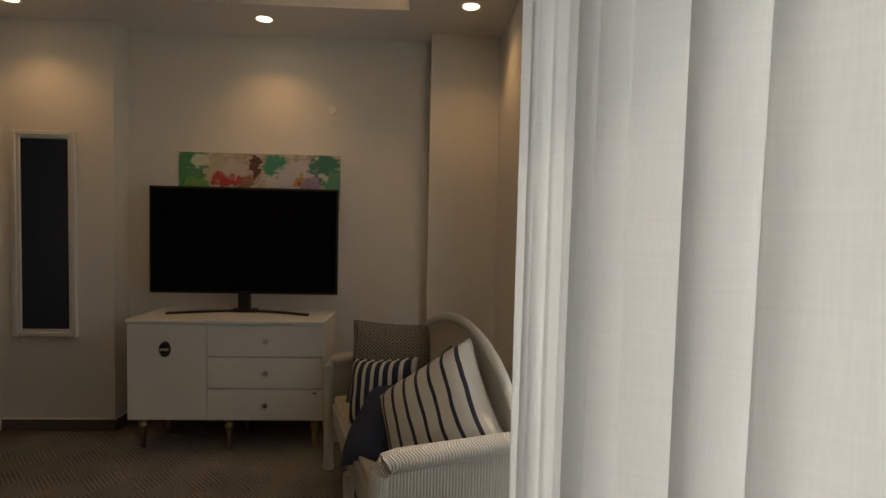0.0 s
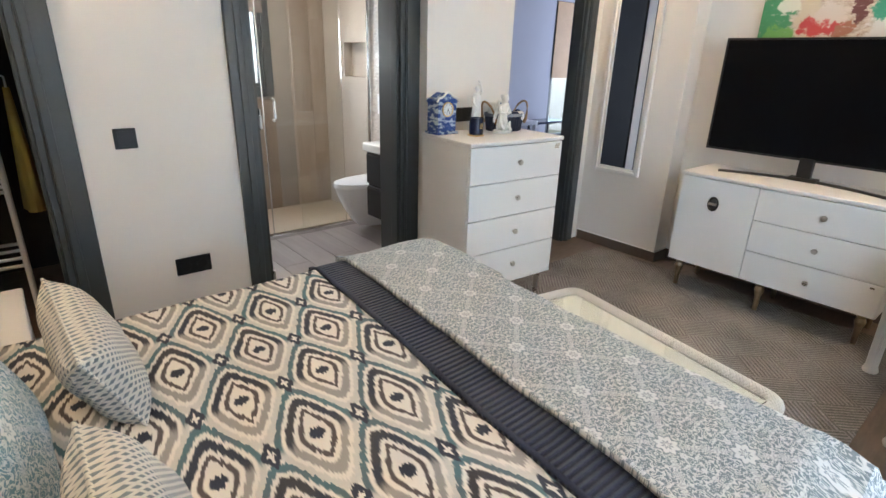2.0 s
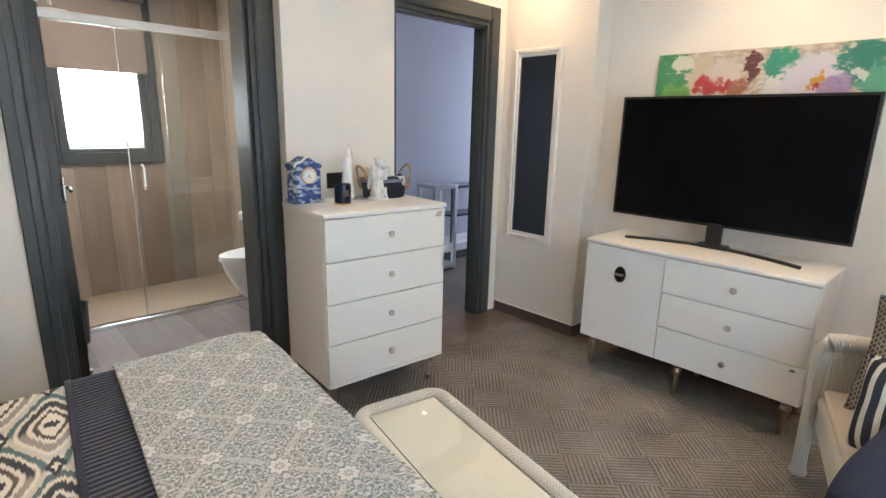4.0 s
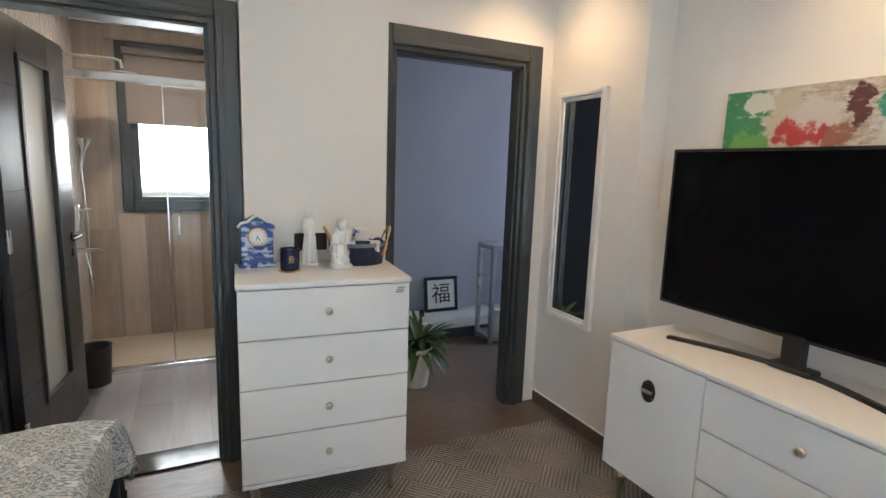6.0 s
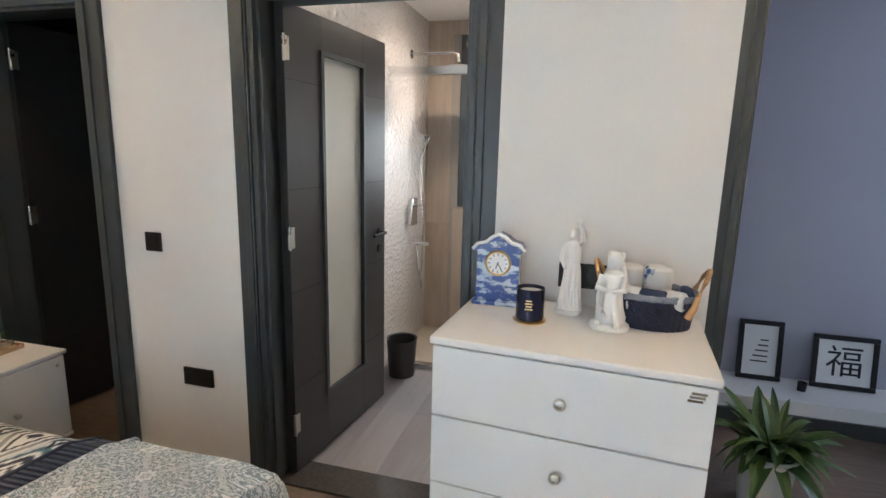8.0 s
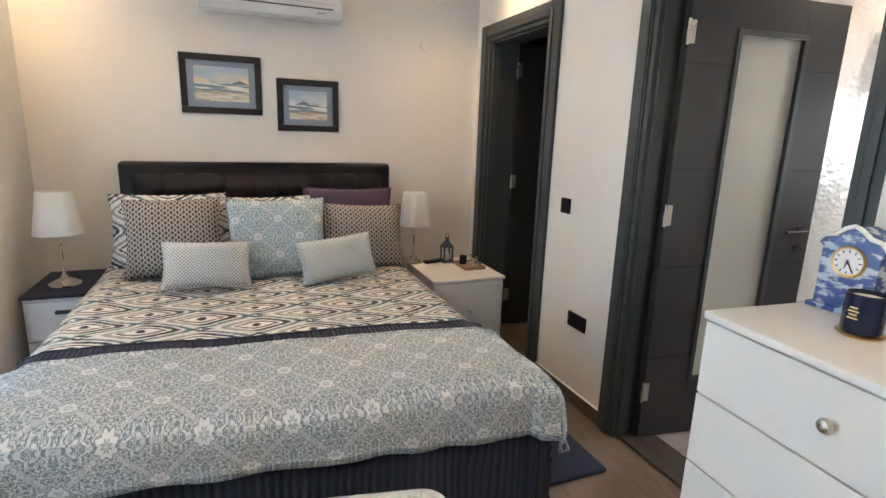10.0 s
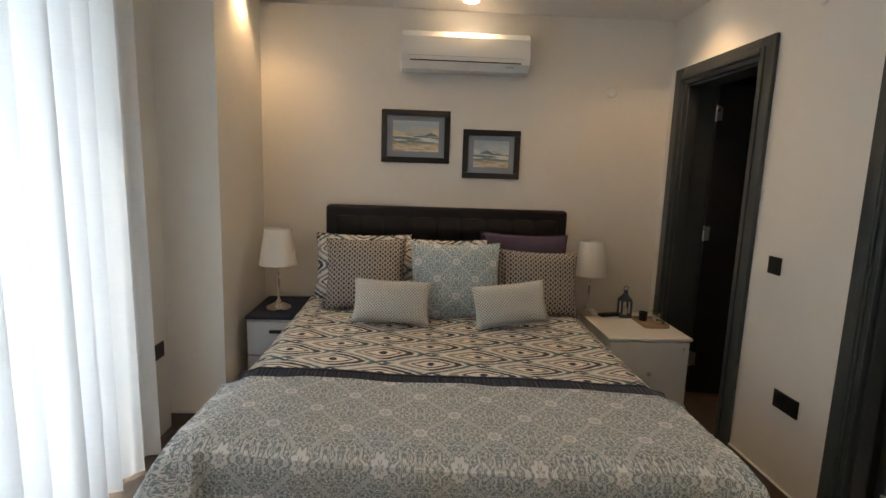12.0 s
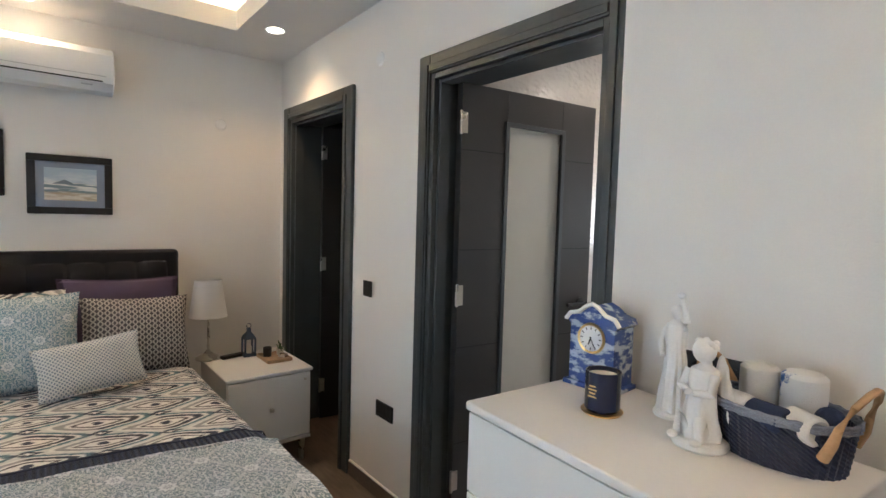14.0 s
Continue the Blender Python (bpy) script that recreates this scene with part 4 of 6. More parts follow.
built("hall_wall_west", box(3.392, THIN + 0.013, 0, 3.41, HY, 2.9), LAVENDER)
# added dark panel, so that the long mirror reflects something dark
fd = new("hall_dark_panel")
tagged(fd, "dark grooved panel added on the west wall of the hall", "door", "", "structure")
part("panel", box(3.41, 0.215, 0.0, 3.445, 1.24, 2.3, 0.004), DARKWOOD, fd)
for z in (0.45, 0.9, 1.35, 1.8):
    part("groove", box(3.445, 0.25, z, 3.4465, 1.2, z + 0.008), BLACK, fd)
w3 = new("window_3")
tagged(w3, "hall window with a brown blind drawn half down", "window", "", "structure")
for a in ((5.90, 0.5, 5.96, 2.05), (6.74, 0.5, 6.80, 2.05), (5.96, 0.5, 6.74, 0.56), (5.96, 1.99, 6.74, 2.05)):
    part("window_frame", box(a[0], HY + 0.01, a[1], a[2], HY + 0.07, a[3], 0.004), FRAME, w3)
part("pane", box(5.96, HY + 0.035, 0.56, 6.74, HY + 0.041, 1.99), GLASS, w3).visible_shadow = False
part("blind", box(5.92, HY - 0.012, 1.22, 6.78, HY - 0.006, 2.04), TAN, w3, "brown cloth blind")
cs = thing("console_shelf", "dark blue-black hall console with open shelves", "shelf", (5.55, 1.43, 0.165))
part("top", box(-0.33, -0.13, 0.58, 0.33, 0.13, 0.605, 0.004), NAVYGLASS, cs)
part("shelf", box(-0.31, -0.12, 0.28, 0.31, 0.12, 0.30, 0.003), NAVYGLASS, cs)
for x in (-0.31, 0.29):
    for y in (-0.12, 0.10):
        part("leg", box(x, y, 0, x + 0.02, y + 0.02, 0.58, 0.002), BLACK, cs)
built("hall_wall_near", box(4.9, THIN, 0, 7.6, TH + 0.05, 2.9), LAVENDER)
built("hall_ceiling", box(3.40, THIN, 2.45, 7.6, HY + 0.1, 2.55), CEIL)
built("hall_ledge", box(3.39, 1.28, 0.0, 7.5, HY, 0.165, 0.004), WHITE, "low white ledge along the hall wall", "ledge")
built("hall_skirting", box(3.45, 1.265, 0.0, 7.5, 1.28, 0.085), FRAME, "dark skirting under the ledge", "skirting")


def solid_frame(t, w, h, b, d, mat_f, at_z=0.0):
    """Four mitred-looking bars of a picture frame standing in the yz plane, its back at x = 0."""
    bm = bmesh.new()
    add_box(bm, 0, -w / 2, at_z, d, w / 2, at_z + b, 0.004)
    add_box(bm, 0, -w / 2, at_z + h - b, d, w / 2, at_z + h, 0.004)
    add_box(bm, 0, -w / 2, at_z + b, d - 0.0005, -w / 2 + b, at_z + h - b, 0.004)
    add_box(bm, 0, w / 2 - b, at_z + b, d - 0.0005, w / 2, at_z + h - b, 0.004)
    return part("frame", bm, mat_f, t)


PAPER = plain("white_paper", (0.76, 0.76, 0.75), 0.8, 0, 200, 0.03, 0.0002)


def hall_picture(x, w, h, sign, label):
    t = thing("picture_frame", label, "picture", (x, HY - 0.09, 0.165))
    t.matrix_world = pose(x, HY - 0.075, 0.165, 0, 0, -90) @ pose(0, 0, 0, 0, -8)
    solid_frame(t, w, h, 0.028, 0.02, BLACK)
    part("mount", box(0.002, -w / 2 + 0.028, 0.028, 0.010, w / 2 - 0.028, h - 0.028), PAPER, t)
    if sign:
        cu = bpy.data.curves.new("character", "FONT")
        cu.body, cu.size, cu.align_x, cu.align_y, cu.extrude = "\u798f", h * 0.62, "CENTER", "CENTER", 0.0006
        tmp = new("character", cu)
        bpy.context.view_layer.update()
        me = bpy.data.meshes.new_from_object(tmp.evaluated_get(bpy.context.evaluated_depsgraph_get()))
        bpy.data.objects.remove(tmp)
        me.materials.append(BLACK)
        o = new("character", me)
        o.parent = t
        o.matrix_local = pose(0.0115, 0, h * 0.48, 90, 0, 90)
    else:
        bm = bmesh.new()
        for i in range(5):
            add_box(bm, 0.010, -w * 0.2 + i * 0.012, h * (0.3 + 0.09 * i), 0.0112, w * 0.18, h * (0.3 + 0.09 * i) + 0.008)
        part("drawing", bm, BLACK, t)
    return t


hall_picture(4.52, 0.33, 0.315, True, "black framed calligraphy character on white paper, leaning on the ledge")
hall_picture(4.08, 0.24, 0.36, False, "black framed line drawing leaning on the ledge")
solid("tealight_cup", turned([(0, 0), (0.022, 0), (0.024, 0.05), (0.020, 0.05), (0.018, 0.01), (0, 0.01)], 16), BLACK, "small black tealight cup on the ledge", "candle holder", (4.285, 1.45, 0.165))
ln = thing("glass_lantern", "large silver floor lantern with glass sides", "lantern", (4.86, 1.13, 0))
for x in (-0.13, 0.13):
    for y in (-0.11, 0.11):
        part("post", box(x - 0.018, y - 0.018, 0.0, x + 0.018, y + 0.018, 0.84, 0.004), SILVER, ln)
for z in (0.02, 0.80):
    part("rim", box(-0.15, -0.13, z, 0.15, 0.13, z + 0.04, 0.006), SILVER, ln)
for x in (-0.13, 0.13):
    part("pane", box(x - 0.002, -0.092, 0.06, x + 0.002, 0.092, 0.80), GLASS, ln).visible_shadow = False
part("candle", turned([(0, 0), (0.045, 0), (0.045, 0.2), (0, 0.2)], 20, (0, 0, 0.06)), CREAM, ln)
hl = thing("hall_downlight", "small recessed hall ceiling light", "ceiling light", (4.75, 1.15, 2.45))
part("trim_ring", turned([(0.03, 0), (0.045, -0.006), (0.047, 0), (0.03, 0.002)], 24), WHITE, hl)
part("diffuser", turned([(0, -0.002), (0.031, -0.002), (0.031, 0), (0, 0)], 24), BULB2, hl)


def leaf_blade(bm, base, yaw, length, rise, width, droop):
    """One arching leaf as a tapered folded strip."""
    n, rows = 7, []
    d = Vector((math.cos(yaw), math.sin(yaw), 0))
    s = Vector((-d.y, d.x, 0))
    for i in range(n + 1):
        t = i / n
        p = Vector(base) + d * length * t + Vector((0, 0, rise * t - droop * t * t))
        w = width * math.sin(math.pi * min(1, 0.12 + 0.88 * t)) ** 0.8
        rows.append((bm.verts.new(p - s * w), bm.verts.new(p + Vector((0, 0, -w * 0.4))), bm.verts.new(p + s * w)))
    for a, b in zip(rows, rows[1:]):
        bm.faces.new((a[0], a[1], b[1], b[0]))
        bm.faces.new((a[1], a[2], b[2], b[1]))


def potted(name, label, at, r, h, n, length, rng):
    t = thing(name, label, "plant", at)
    part("pot", turned([(0, 0), (r * 0.75, 0), (r, h * 0.96), (r * 1.05, h), (r * 0.92, h), (r * 0.88, h * 0.9), (0, h * 0.88)], 24), TERRA, t)
    part("soil", turned([(0, h * 0.90), (r * 0.9, h * 0.89)], 18), SOIL, t)
    for i in range(n):
        bm = bmesh.new()
        leaf_blade(bm, (rng.uniform(-r, r) * 0.4, rng.uniform(-r, r) * 0.4, h * 0.88), rng.uniform(0, 6.28), length * rng.uniform(0.5, 1.1), length * rng.uniform(0.5, 1.5), length * rng.uniform(0.06, 0.12), length * rng.uniform(0.5, 1.3))
        part("leaf", bm, GREEN, t)
    return t


potted("potted_plant", "leafy green houseplant in a pale tall pot by the hall doorway", (3.82, 0.50, 0), 0.115, 0.27, 80, 0.27, random.Random(4))

# ---------- bedroom: window and curtain ----------
w1 = new("window_1")
tagged(w1, "tall dark framed balcony window behind the curtain", "window", "", "structure")
for a in ((1.2, 0.0, 1.27, 2.3), (3.03, 0.0, 3.1, 2.3), (2.11, 0.08, 2.19, 2.22), (1.27, 0.0, 3.03, 0.08), (1.27, 2.22, 3.03, 2.3)):
    part("window_frame", box(a[0], YW - 0.14, a[1], a[2], YW - 0.08, a[3], 0.005), FRAME, w1)
for a, b in ((1.27, 2.11), (2.19, 3.03)):
    part("pane", box(a, YW - 0.113, 0.08, b, YW - 0.107, 2.22), GLASS, w1).visible_shadow = False

bm = bmesh.new()
nx, nz = 420, 14
rng = random.Random(3)
ph = [rng.uniform(0, 6.28) for _ in range(6)]
grid = []
for j in range(nz + 1):
    z = 0.02 + (H1 - 0.005) * j / nz
    row = []
    for i in range(nx + 1):
        s = i / nx
        x = 1.06 + 1.72 * s
        free = 1 - j / nz
        wob = 0.5 * math.sin(3.1 * s * 6.28 + ph[0]) + 0.3 * math.sin(7.3 * s * 6.28 + ph[1] + free)
        a = s * 6.28 * 12.5 + wob * 1.3 + 0.25 * free * math.sin(5 * s + ph[2])
        amp = 0.030 + 0.014 * free + 0.010 * math.sin(s * 9 + ph[3])
        y = -2.955 - 0.03 * s + amp * math.sin(a) + 0.012 * math.sin(2.3 * a + ph[4]) * free
        row.append(bm.verts.new((x + 0.018 * math.cos(a) + 0.05 * free * (0.5 - s) * 0.4, y, z)))
    grid.append(row)
for j in range(nz):
    for i in range(nx):
        bm.faces.new((grid[j][i], grid[j][i + 1], grid[j + 1][i + 1], grid[j + 1][i]))
cur = thing("curtain", "sheer white floor-length curtain hanging in soft folds", "curtain")
part("cloth", bm, SHEER, cur)
part("track", lean_up(box(0.95, -3.005, H1 - 0.018, 3.3, -2.935, H1, 0.003)), WHITE2, cur)

# ---------- bed ----------
YC, HW, XF, TOP, RF = -1.535, 0.745, 2.09, 0.615, 0.06
ASKEW = 0.06                # how much further the foot reaches on the doors' side


def bend(o, r):
    if o <= 0:
        return o, 0.0
    a = o / r
    if a < math.pi / 2:
        return r * math.sin(a), r * (1 - math.cos(a))
    return r, r + o - r * math.pi / 2


def drape(a0, a1, b0, b1, off, step=0.025, foot=True, lumps=0.010, skew=0.0, ripple=0.0, seed=0.0, flare=0.0):
    """Cloth lying over the mattress: a runs from head to foot, b across; what reaches past the edges hangs down."""
    bm = bmesh.new()
    uv = bm.loops.layers.uv.new("cloth")
    flat = {}
    na, nb = max(2, round((a1 - a0) / step)), max(2, round((b1 - b0) / step))
    rows = []
    for i in range(na + 1):
        row = []
        for j in range(nb + 1):
            b = b0 + (b1 - b0) * j / nb
            a = a0 + (a1 - a0) * i / na + skew * (b / HW)
            hx, dx = bend(a - XF, RF) if foot else (a - XF, 0.0)
            hy, dy = bend(abs(b) - HW, RF)
            d = max(dx, dy) + 0.35 * min(dx, dy)
            n1 = noise.noise(Vector((a * 2.6, b * 2.6, seed)))
            n2 = noise.noise(Vector((a * 8.0, b * 8.0, seed + 5)))
            fl = min(1.0, d / 0.15)
            wav = ripple * fl * math.sin((a if dy > dx else b) * 22 + 3 * n1)
            x = XF + hx + (off + wav if dx > 0.02 else 0.0) + (0.04 * fl if dx > 0 and dy > 0 else 0)
            y = YC + math.copysign(HW + hy + (off + wav if dy > 0.02 else 0.0) + (flare * dy if b < 0 else 0.0), b)
            z = TOP - d + off + (1 - fl) * (lumps * n1 + lumps * 0.4 * n2)
            row.append(bm.verts.new((x + ASKEW * (y - YC) / HW, y, max(z, 0.012 + off))))
            flat[row[-1]] = (b, a)
        rows.append(row)
    for i in range(na):
        for j in range(nb):
            f = bm.faces.new((rows[i][j], rows[i + 1][j], rows[i + 1][j + 1], rows[i][j + 1]))
            for lp in f.loops:
                lp[uv].uv = flat[lp.vert]
    return bm


def thick(ob, t):
    md = ob.modifiers.new("thickness", "SOLIDIFY")
    md.thickness, md.offset = t, 1.0
    return ob


bed = thing("bed", "double bed with a dark tufted headboard and navy base", "bed")
for nm, bm, mt in (("bed_base", box(0.22, YC - HW - 0.03, 0.06, XF + 0.03, YC + HW + 0.03, 0.40, 0.02, 3), NAVY), ("mattress", box(0.23, YC - HW, 0.40, XF, YC + HW, TOP - 0.03, 0.07, 4), TOWEL)):
    for v in bm.verts:
        v.co.x += ASKEW * (v.co.y - YC) / HW
    part(nm, bm, mt, bed)
for x in (0.25, 2.0):
    for y in (-2.2, -0.95):
        part("leg", box(x - 0.03, y - 0.03, 0, x + 0.03, y + 0.03, 0.06), BLACK, bed)
LEATHER = plain("dark_faux_leather", (0.006, 0.005, 0.008), 0.42, 0, 260, 0.2, 0.0012, Specular_IOR_Level=0.22)
HY0, HY1 = -2.278, -0.670
part("headboard_frame", box(0.03, HY0, 0.1, 0.11, HY1, 1.206, 0.025, 4), LEATHER, bed)
bm = bmesh.new()
n_u, n_v = 96, 40
rows = []
for j in range(n_v + 1):
    row = []
    for i in range(n_u + 1):
        u, v = i / n_u, j / n_v
        y = HY0 + 0.055 + (HY1 - HY0 - 0.11) * u
        z = 0.45 + 0.70 * v
        gu, gv = u * 9, v * 4
        du, dv = abs(gu - round(gu)) * 0.16, abs(gv - round(gv)) * 0.16
        dim = 0.028 * math.exp(-((du * du + dv * dv) / 0.0011))
        seam = 0.010 * math.exp(-(du * du) / 0.00008)
        edge = min(1.0, min(u, 1 - u) * 14, min(v, 1 - v) * 8)
        row.append(bm.verts.new((0.10 + (0.048 - dim - seam) * edge ** 0.5, y, z)))
    rows.append(row)
for j in range(n_v):
    for i in range(n_u):
        bm.faces.new((rows[j][i], rows[j][i + 1], rows[j + 1][i + 1], rows[j + 1][i]))
part("headboard_tufting", bm, LEATHER, bed, "button-tufted dark upholstery")
for i in range(1, 9):
    for j in range(1, 4):
        y = HY0 + 0.055 + (HY1 - HY0 - 0.11) * i / 9
        part("button", turned([(0, 0.008), (0.008, 0.005), (0.011, 0), (0, 0)], 10, m=pose(0.118, y, 0.45 + 0.7 * j / 4, 0, 90)), LEATHER, bed)



def bedding(name, label, category, mat, t, hem, **kw):
    """A draped cloth with a stitched hem along its edges."""
    th = thing(name, label, category)
    bm = drape(**kw)
    thick(part("cloth", bm, mat, th), t)
    for side in (0, 1):
        k2 = dict(kw)
        k2["a0" if side else "a1"] = (kw["a1"] - 0.016) if side else (kw["a0"] + 0.016)
        k2["off"] = kw["off"] + t + 0.0005
        thick(part("hem", drape(**k2), hem, th), 0.002)
    return th


bedding("navy_blanket", "ribbed navy plush blanket hanging over the foot of the bed", "blanket", RIBNAVY, 0.006, NAVY, a0=1.56, a1=XF + 0.73, b0=-HW - 0.62, b1=HW + 0.62, off=0.004, step=0.03, ripple=0.008, seed=9.0)
bedding("duvet", "cream duvet with a navy and teal ikat diamond pattern", "duvet", IKAT, 0.014, NAVY, a0=0.30, a1=1.62, b0=-HW - 0.26, b1=HW + 0.26, off=0.012, step=0.025, foot=False, lumps=0.014, ripple=0.006, seed=2.0)
bedding("bed_runner", "folded navy ribbed strip across the bed", "blanket", RIBNAVY2, 0.008, NAVY, a0=1.575, a1=1.76, b0=-HW - 0.24, b1=HW + 0.24, off=0.027, step=0.02, foot=False, lumps=0.010, skew=0.01, seed=2.4)
bedding("coverlet", "grey and white damask coverlet over the foot of the bed", "coverlet", DAMASK, 0.012, DAMASK, a0=1.70, a1=XF + 0.205, b0=-HW - 0.25, b1=HW + 0.22, off=0.034, flare=0.55, step=0.02, lumps=0.014, skew=0.01, ripple=0.008, seed=4.0)


def pillow_mesh(w, h, t, n=22, pinch=0.07, seed=0.0):
    bm = bmesh.new()
    sides = []
    for s in (1, -1):
        rows = []
        for j in range(n + 1):
            row = []
            for i in range(n + 1):
                u, v = 2 * i / n - 1, 2 * j / n - 1
                x = w / 2 * u * (1 - pinch * (1 - v * v) * abs(u))
                y = h / 2 * v * (1 - pinch * (1 - u * u) * abs(v))
                k = max(0.0, (1 - u ** 4) * (1 - v ** 4)) ** 0.55
                wr = 1 + 0.10 * noise.noise(Vector((u * 1.7, v * 1.7, seed + s)))
                row.append(bm.verts.new((x, y, s * t / 2 * k * wr)))
            rows.append(row)
        sides.append(rows)
        for j in range(n):
            for i in range(n):
                bm.faces.new((rows[j][i], rows[j][i + 1], rows[j + 1][i + 1], rows[j + 1][i]))
    bmesh.ops.remove_doubles(bm, verts=bm.verts, dist=0.0004)
    return bm


def facing(c, yaw, lean, spin=0.0):
    """A pillow's pose: it faces yaw (degrees from +x), leans back by lean degrees and is spun in its own plane."""
    t = radians(lean)
    m = Matrix(((0, -math.sin(t), math.cos(t), 0), (1, 0, 0, 0), (0, math.cos(t), math.sin(t), 0), (0, 0, 0, 1)))
    return pose(*c, 0, 0, yaw) @ m @ pose(0, 0, 0, 0, 0, spin)


def pillow(mat, label, c, yaw, lean, w, h, t, spin=0.0, seed=0.0, edge=None):
    p = thing("cushion", label, "cushion")
    p.matrix_world = facing(c, yaw, lean, spin)
    part("cover", pillow_mesh(w, h, t, seed=seed), mat, p)
    pts = []
    for k in range(4):
        for i in range(12):
            q = -1 + 2 * i / 12
            u, v = ((q, -1), (1, q), (-q, 1), (-1, -q))[k]
            pts.append((w / 2 * u * (1 - 0.07 * (1 - v * v) * abs(u)), h / 2 * v * (1 - 0.07 * (1 - u * u) * abs(v)), 0))
    pts.append(pts[0])
    part("piping", tube(pts, 0.004, 6), edge or mat, p)
    return p


pillow(IKAT_P, "white pillow with teal ikat pattern against the headboard", (0.40, -2.00, 0.855), 0, 14, 0.58, 0.40, 0.15, 0, 1)
pillow(IKAT_P, "teal ikat pillow partly hidden behind other cushions", (0.40, -1.52, 0.835), 0, 14, 0.56, 0.40, 0.15, 0, 2)
pillow(PURPLE, "plum coloured pillow against the headboard", (0.34, -1.00, 0.865), 0, 14, 0.56, 0.42, 0.14, -1, 3)
pillow(HEX, "square cushion in brown and cream zigzag knit", (0.58, -1.965, 0.848), 0, 18, 0.46, 0.41, 0.16, 1, 4)
pillow(DAMASK_P, "square pale blue damask cushion", (0.68, -1.455, 0.838), 0, 20, 0.51, 0.44, 0.17, 0, 5)
pillow(HEX, "brown and cream zigzag cushion set askew", (0.60, -0.965, 0.815), 0, 20, 0.47, 0.385, 0.15, -2, 6)
pillow(HEX2, "small oblong pale grey knitted cushion", (0.88, -1.80, 0.765), 0, 24, 0.40, 0.225, 0.13, -2, 7)
pillow(HEX2, "small oblong pale grey knitted cushion tipped on one corner", (0.90, -1.178, 0.765), 0, 24, 0.39, 0.225, 0.13, 7, 8)


# ---------- nightstands and what stands on them ----------
def knob(parent, x, y, z, toward, r=0.016):
    """A round metal knob that points along -y or -x."""
    m = pose(x, y, z, 90) if toward == "-y" else pose(x, y, z, 0, -90) if toward == "-x" else pose(x, y, z, 0, 90)
    return part("knob", turned([(0, 0), (r * 0.45, 0), (r * 0.4, 0.010), (r * 0.95, 0.014), (r, 0.020), (r * 0.8, 0.026), (r * 0.35, 0.028), (r * 0.3, 0.024), (0, 0.024)], 20, m=m), NICKEL, parent, "small nickel knob")


ns = thing("nightstand", "low white nightstand with one drawer on short metal feet", "nightstand", (0.52, -0.345, 0))
part("body", box(-0.28, -0.235, 0.14, 0.24, 0.235, 0.535, 0.003), WHITE, ns)
part("top", box(-0.28, -0.245, 0.535, 0.262, 0.245, 0.555, 0.006), WHITE, ns)
dr = part("drawer_front", box(0.24, -0.230, 0.165, 0.258, 0.230, 0.530, 0.003), WHITE, ns)
knob(dr, 0.258, 0.0, 0.35, "+x", 0.013)
part("plinth", box(0.232, -0.235, 0.14, 0.2585, 0.235, 0.158, 0.002), WHITE, ns)
part("badge", box(0.258, 0.19, 0.485, 0.260, 0.205, 0.497), NICKEL, ns)
for x in (-0.24, 0.21):
    for y in (-0.2, 0.2):
        part("foot", turned([(0, 0), (0.013, 0), (0.018, 0.10), (0.024, 0.14), (0, 0.14)], 14, (x, y, 0)), NICKEL, ns)

nl = thing("nightstand", "pale grey nightstand with a navy cloth top and a dark pull", "nightstand", (0.345, -2.455, 0))
GREYLAC = plain("pale_grey_lacquer", (0.50, 0.51, 0.53), 0.4, 0, 90, 0.04, 0.0002)
part("body", box(-0.27, -0.205, 0.06, 0.20, 0.205, 0.555, 0.004), GREYLAC, nl)
part("drawer_front", box(0.20, -0.2, 0.34, 0.218, 0.2, 0.54, 0.003), GREYLAC, nl)
part("drawer_front", box(0.20, -0.2, 0.08, 0.218, 0.2, 0.332, 0.003), GREYLAC, nl)
part("pull", box(0.218, -0.07, 0.475, 0.232, 0.07, 0.495, 0.004), BLACK, nl)
part("foot_rail", box(-0.25, -0.19, 0, 0.18, 0.19, 0.06), BLACK, nl)
solid("cloth_cover", box(-0.275, -0.212, 0.5555, 0.225, 0.212, 0.575, 0.006), NAVY, "folded navy cloth on the nightstand", "cloth", (0.345, -2.455, 0))


def table_lamp(at, z0, z1, r, label):
    """A lamp whose tapered shade reaches from z0 to z1 above its foot."""
    t = thing("table_lamp", label, "table lamp", at)
    part("base", turned([(0, 0), (0.070, 0), (0.074, 0.008), (0.05, 0.022), (0.022, 0.036), (0.010, 0.055), (0, 0.055)], 28), NICKEL, t)
    part("stem", turned([(0.0, 0.05), (0.008, 0.05), (0.006, 0.12), (0.010, 0.13), (0.006, 0.14), (0.006, z0 + 0.03), (0, z0 + 0.03)], 14), NICKEL, t)
    part("shade", turned([(r, z0), (r * 0.70, z1), (r * 0.69, z1), (r * 0.985, z0)], 40), SHADE, t, "white tapered cloth shade")
    part("shade_trim", turned([(r + 0.001, z0), (r + 0.0005, z0 + 0.006), (r - 0.002, z0 + 0.006), (r - 0.002, z0)], 40), SHADE, t)
    part("bulb", turned([(0, z0 + 0.02), (0.012, z0 + 0.025), (0.022, z0 + 0.08), (0, z0 + 0.11)], 14), CERAMIC, t)
    return t


table_lamp((0.37, -2.520, 0.575), 0.275, 0.495, 0.112, "unlit table lamp with white shade on the navy-topped nightstand")
table_lamp((0.29, -0.550, 0.555), 0.258, 0.478, 0.106, "unlit table lamp with white shade on the white nightstand")

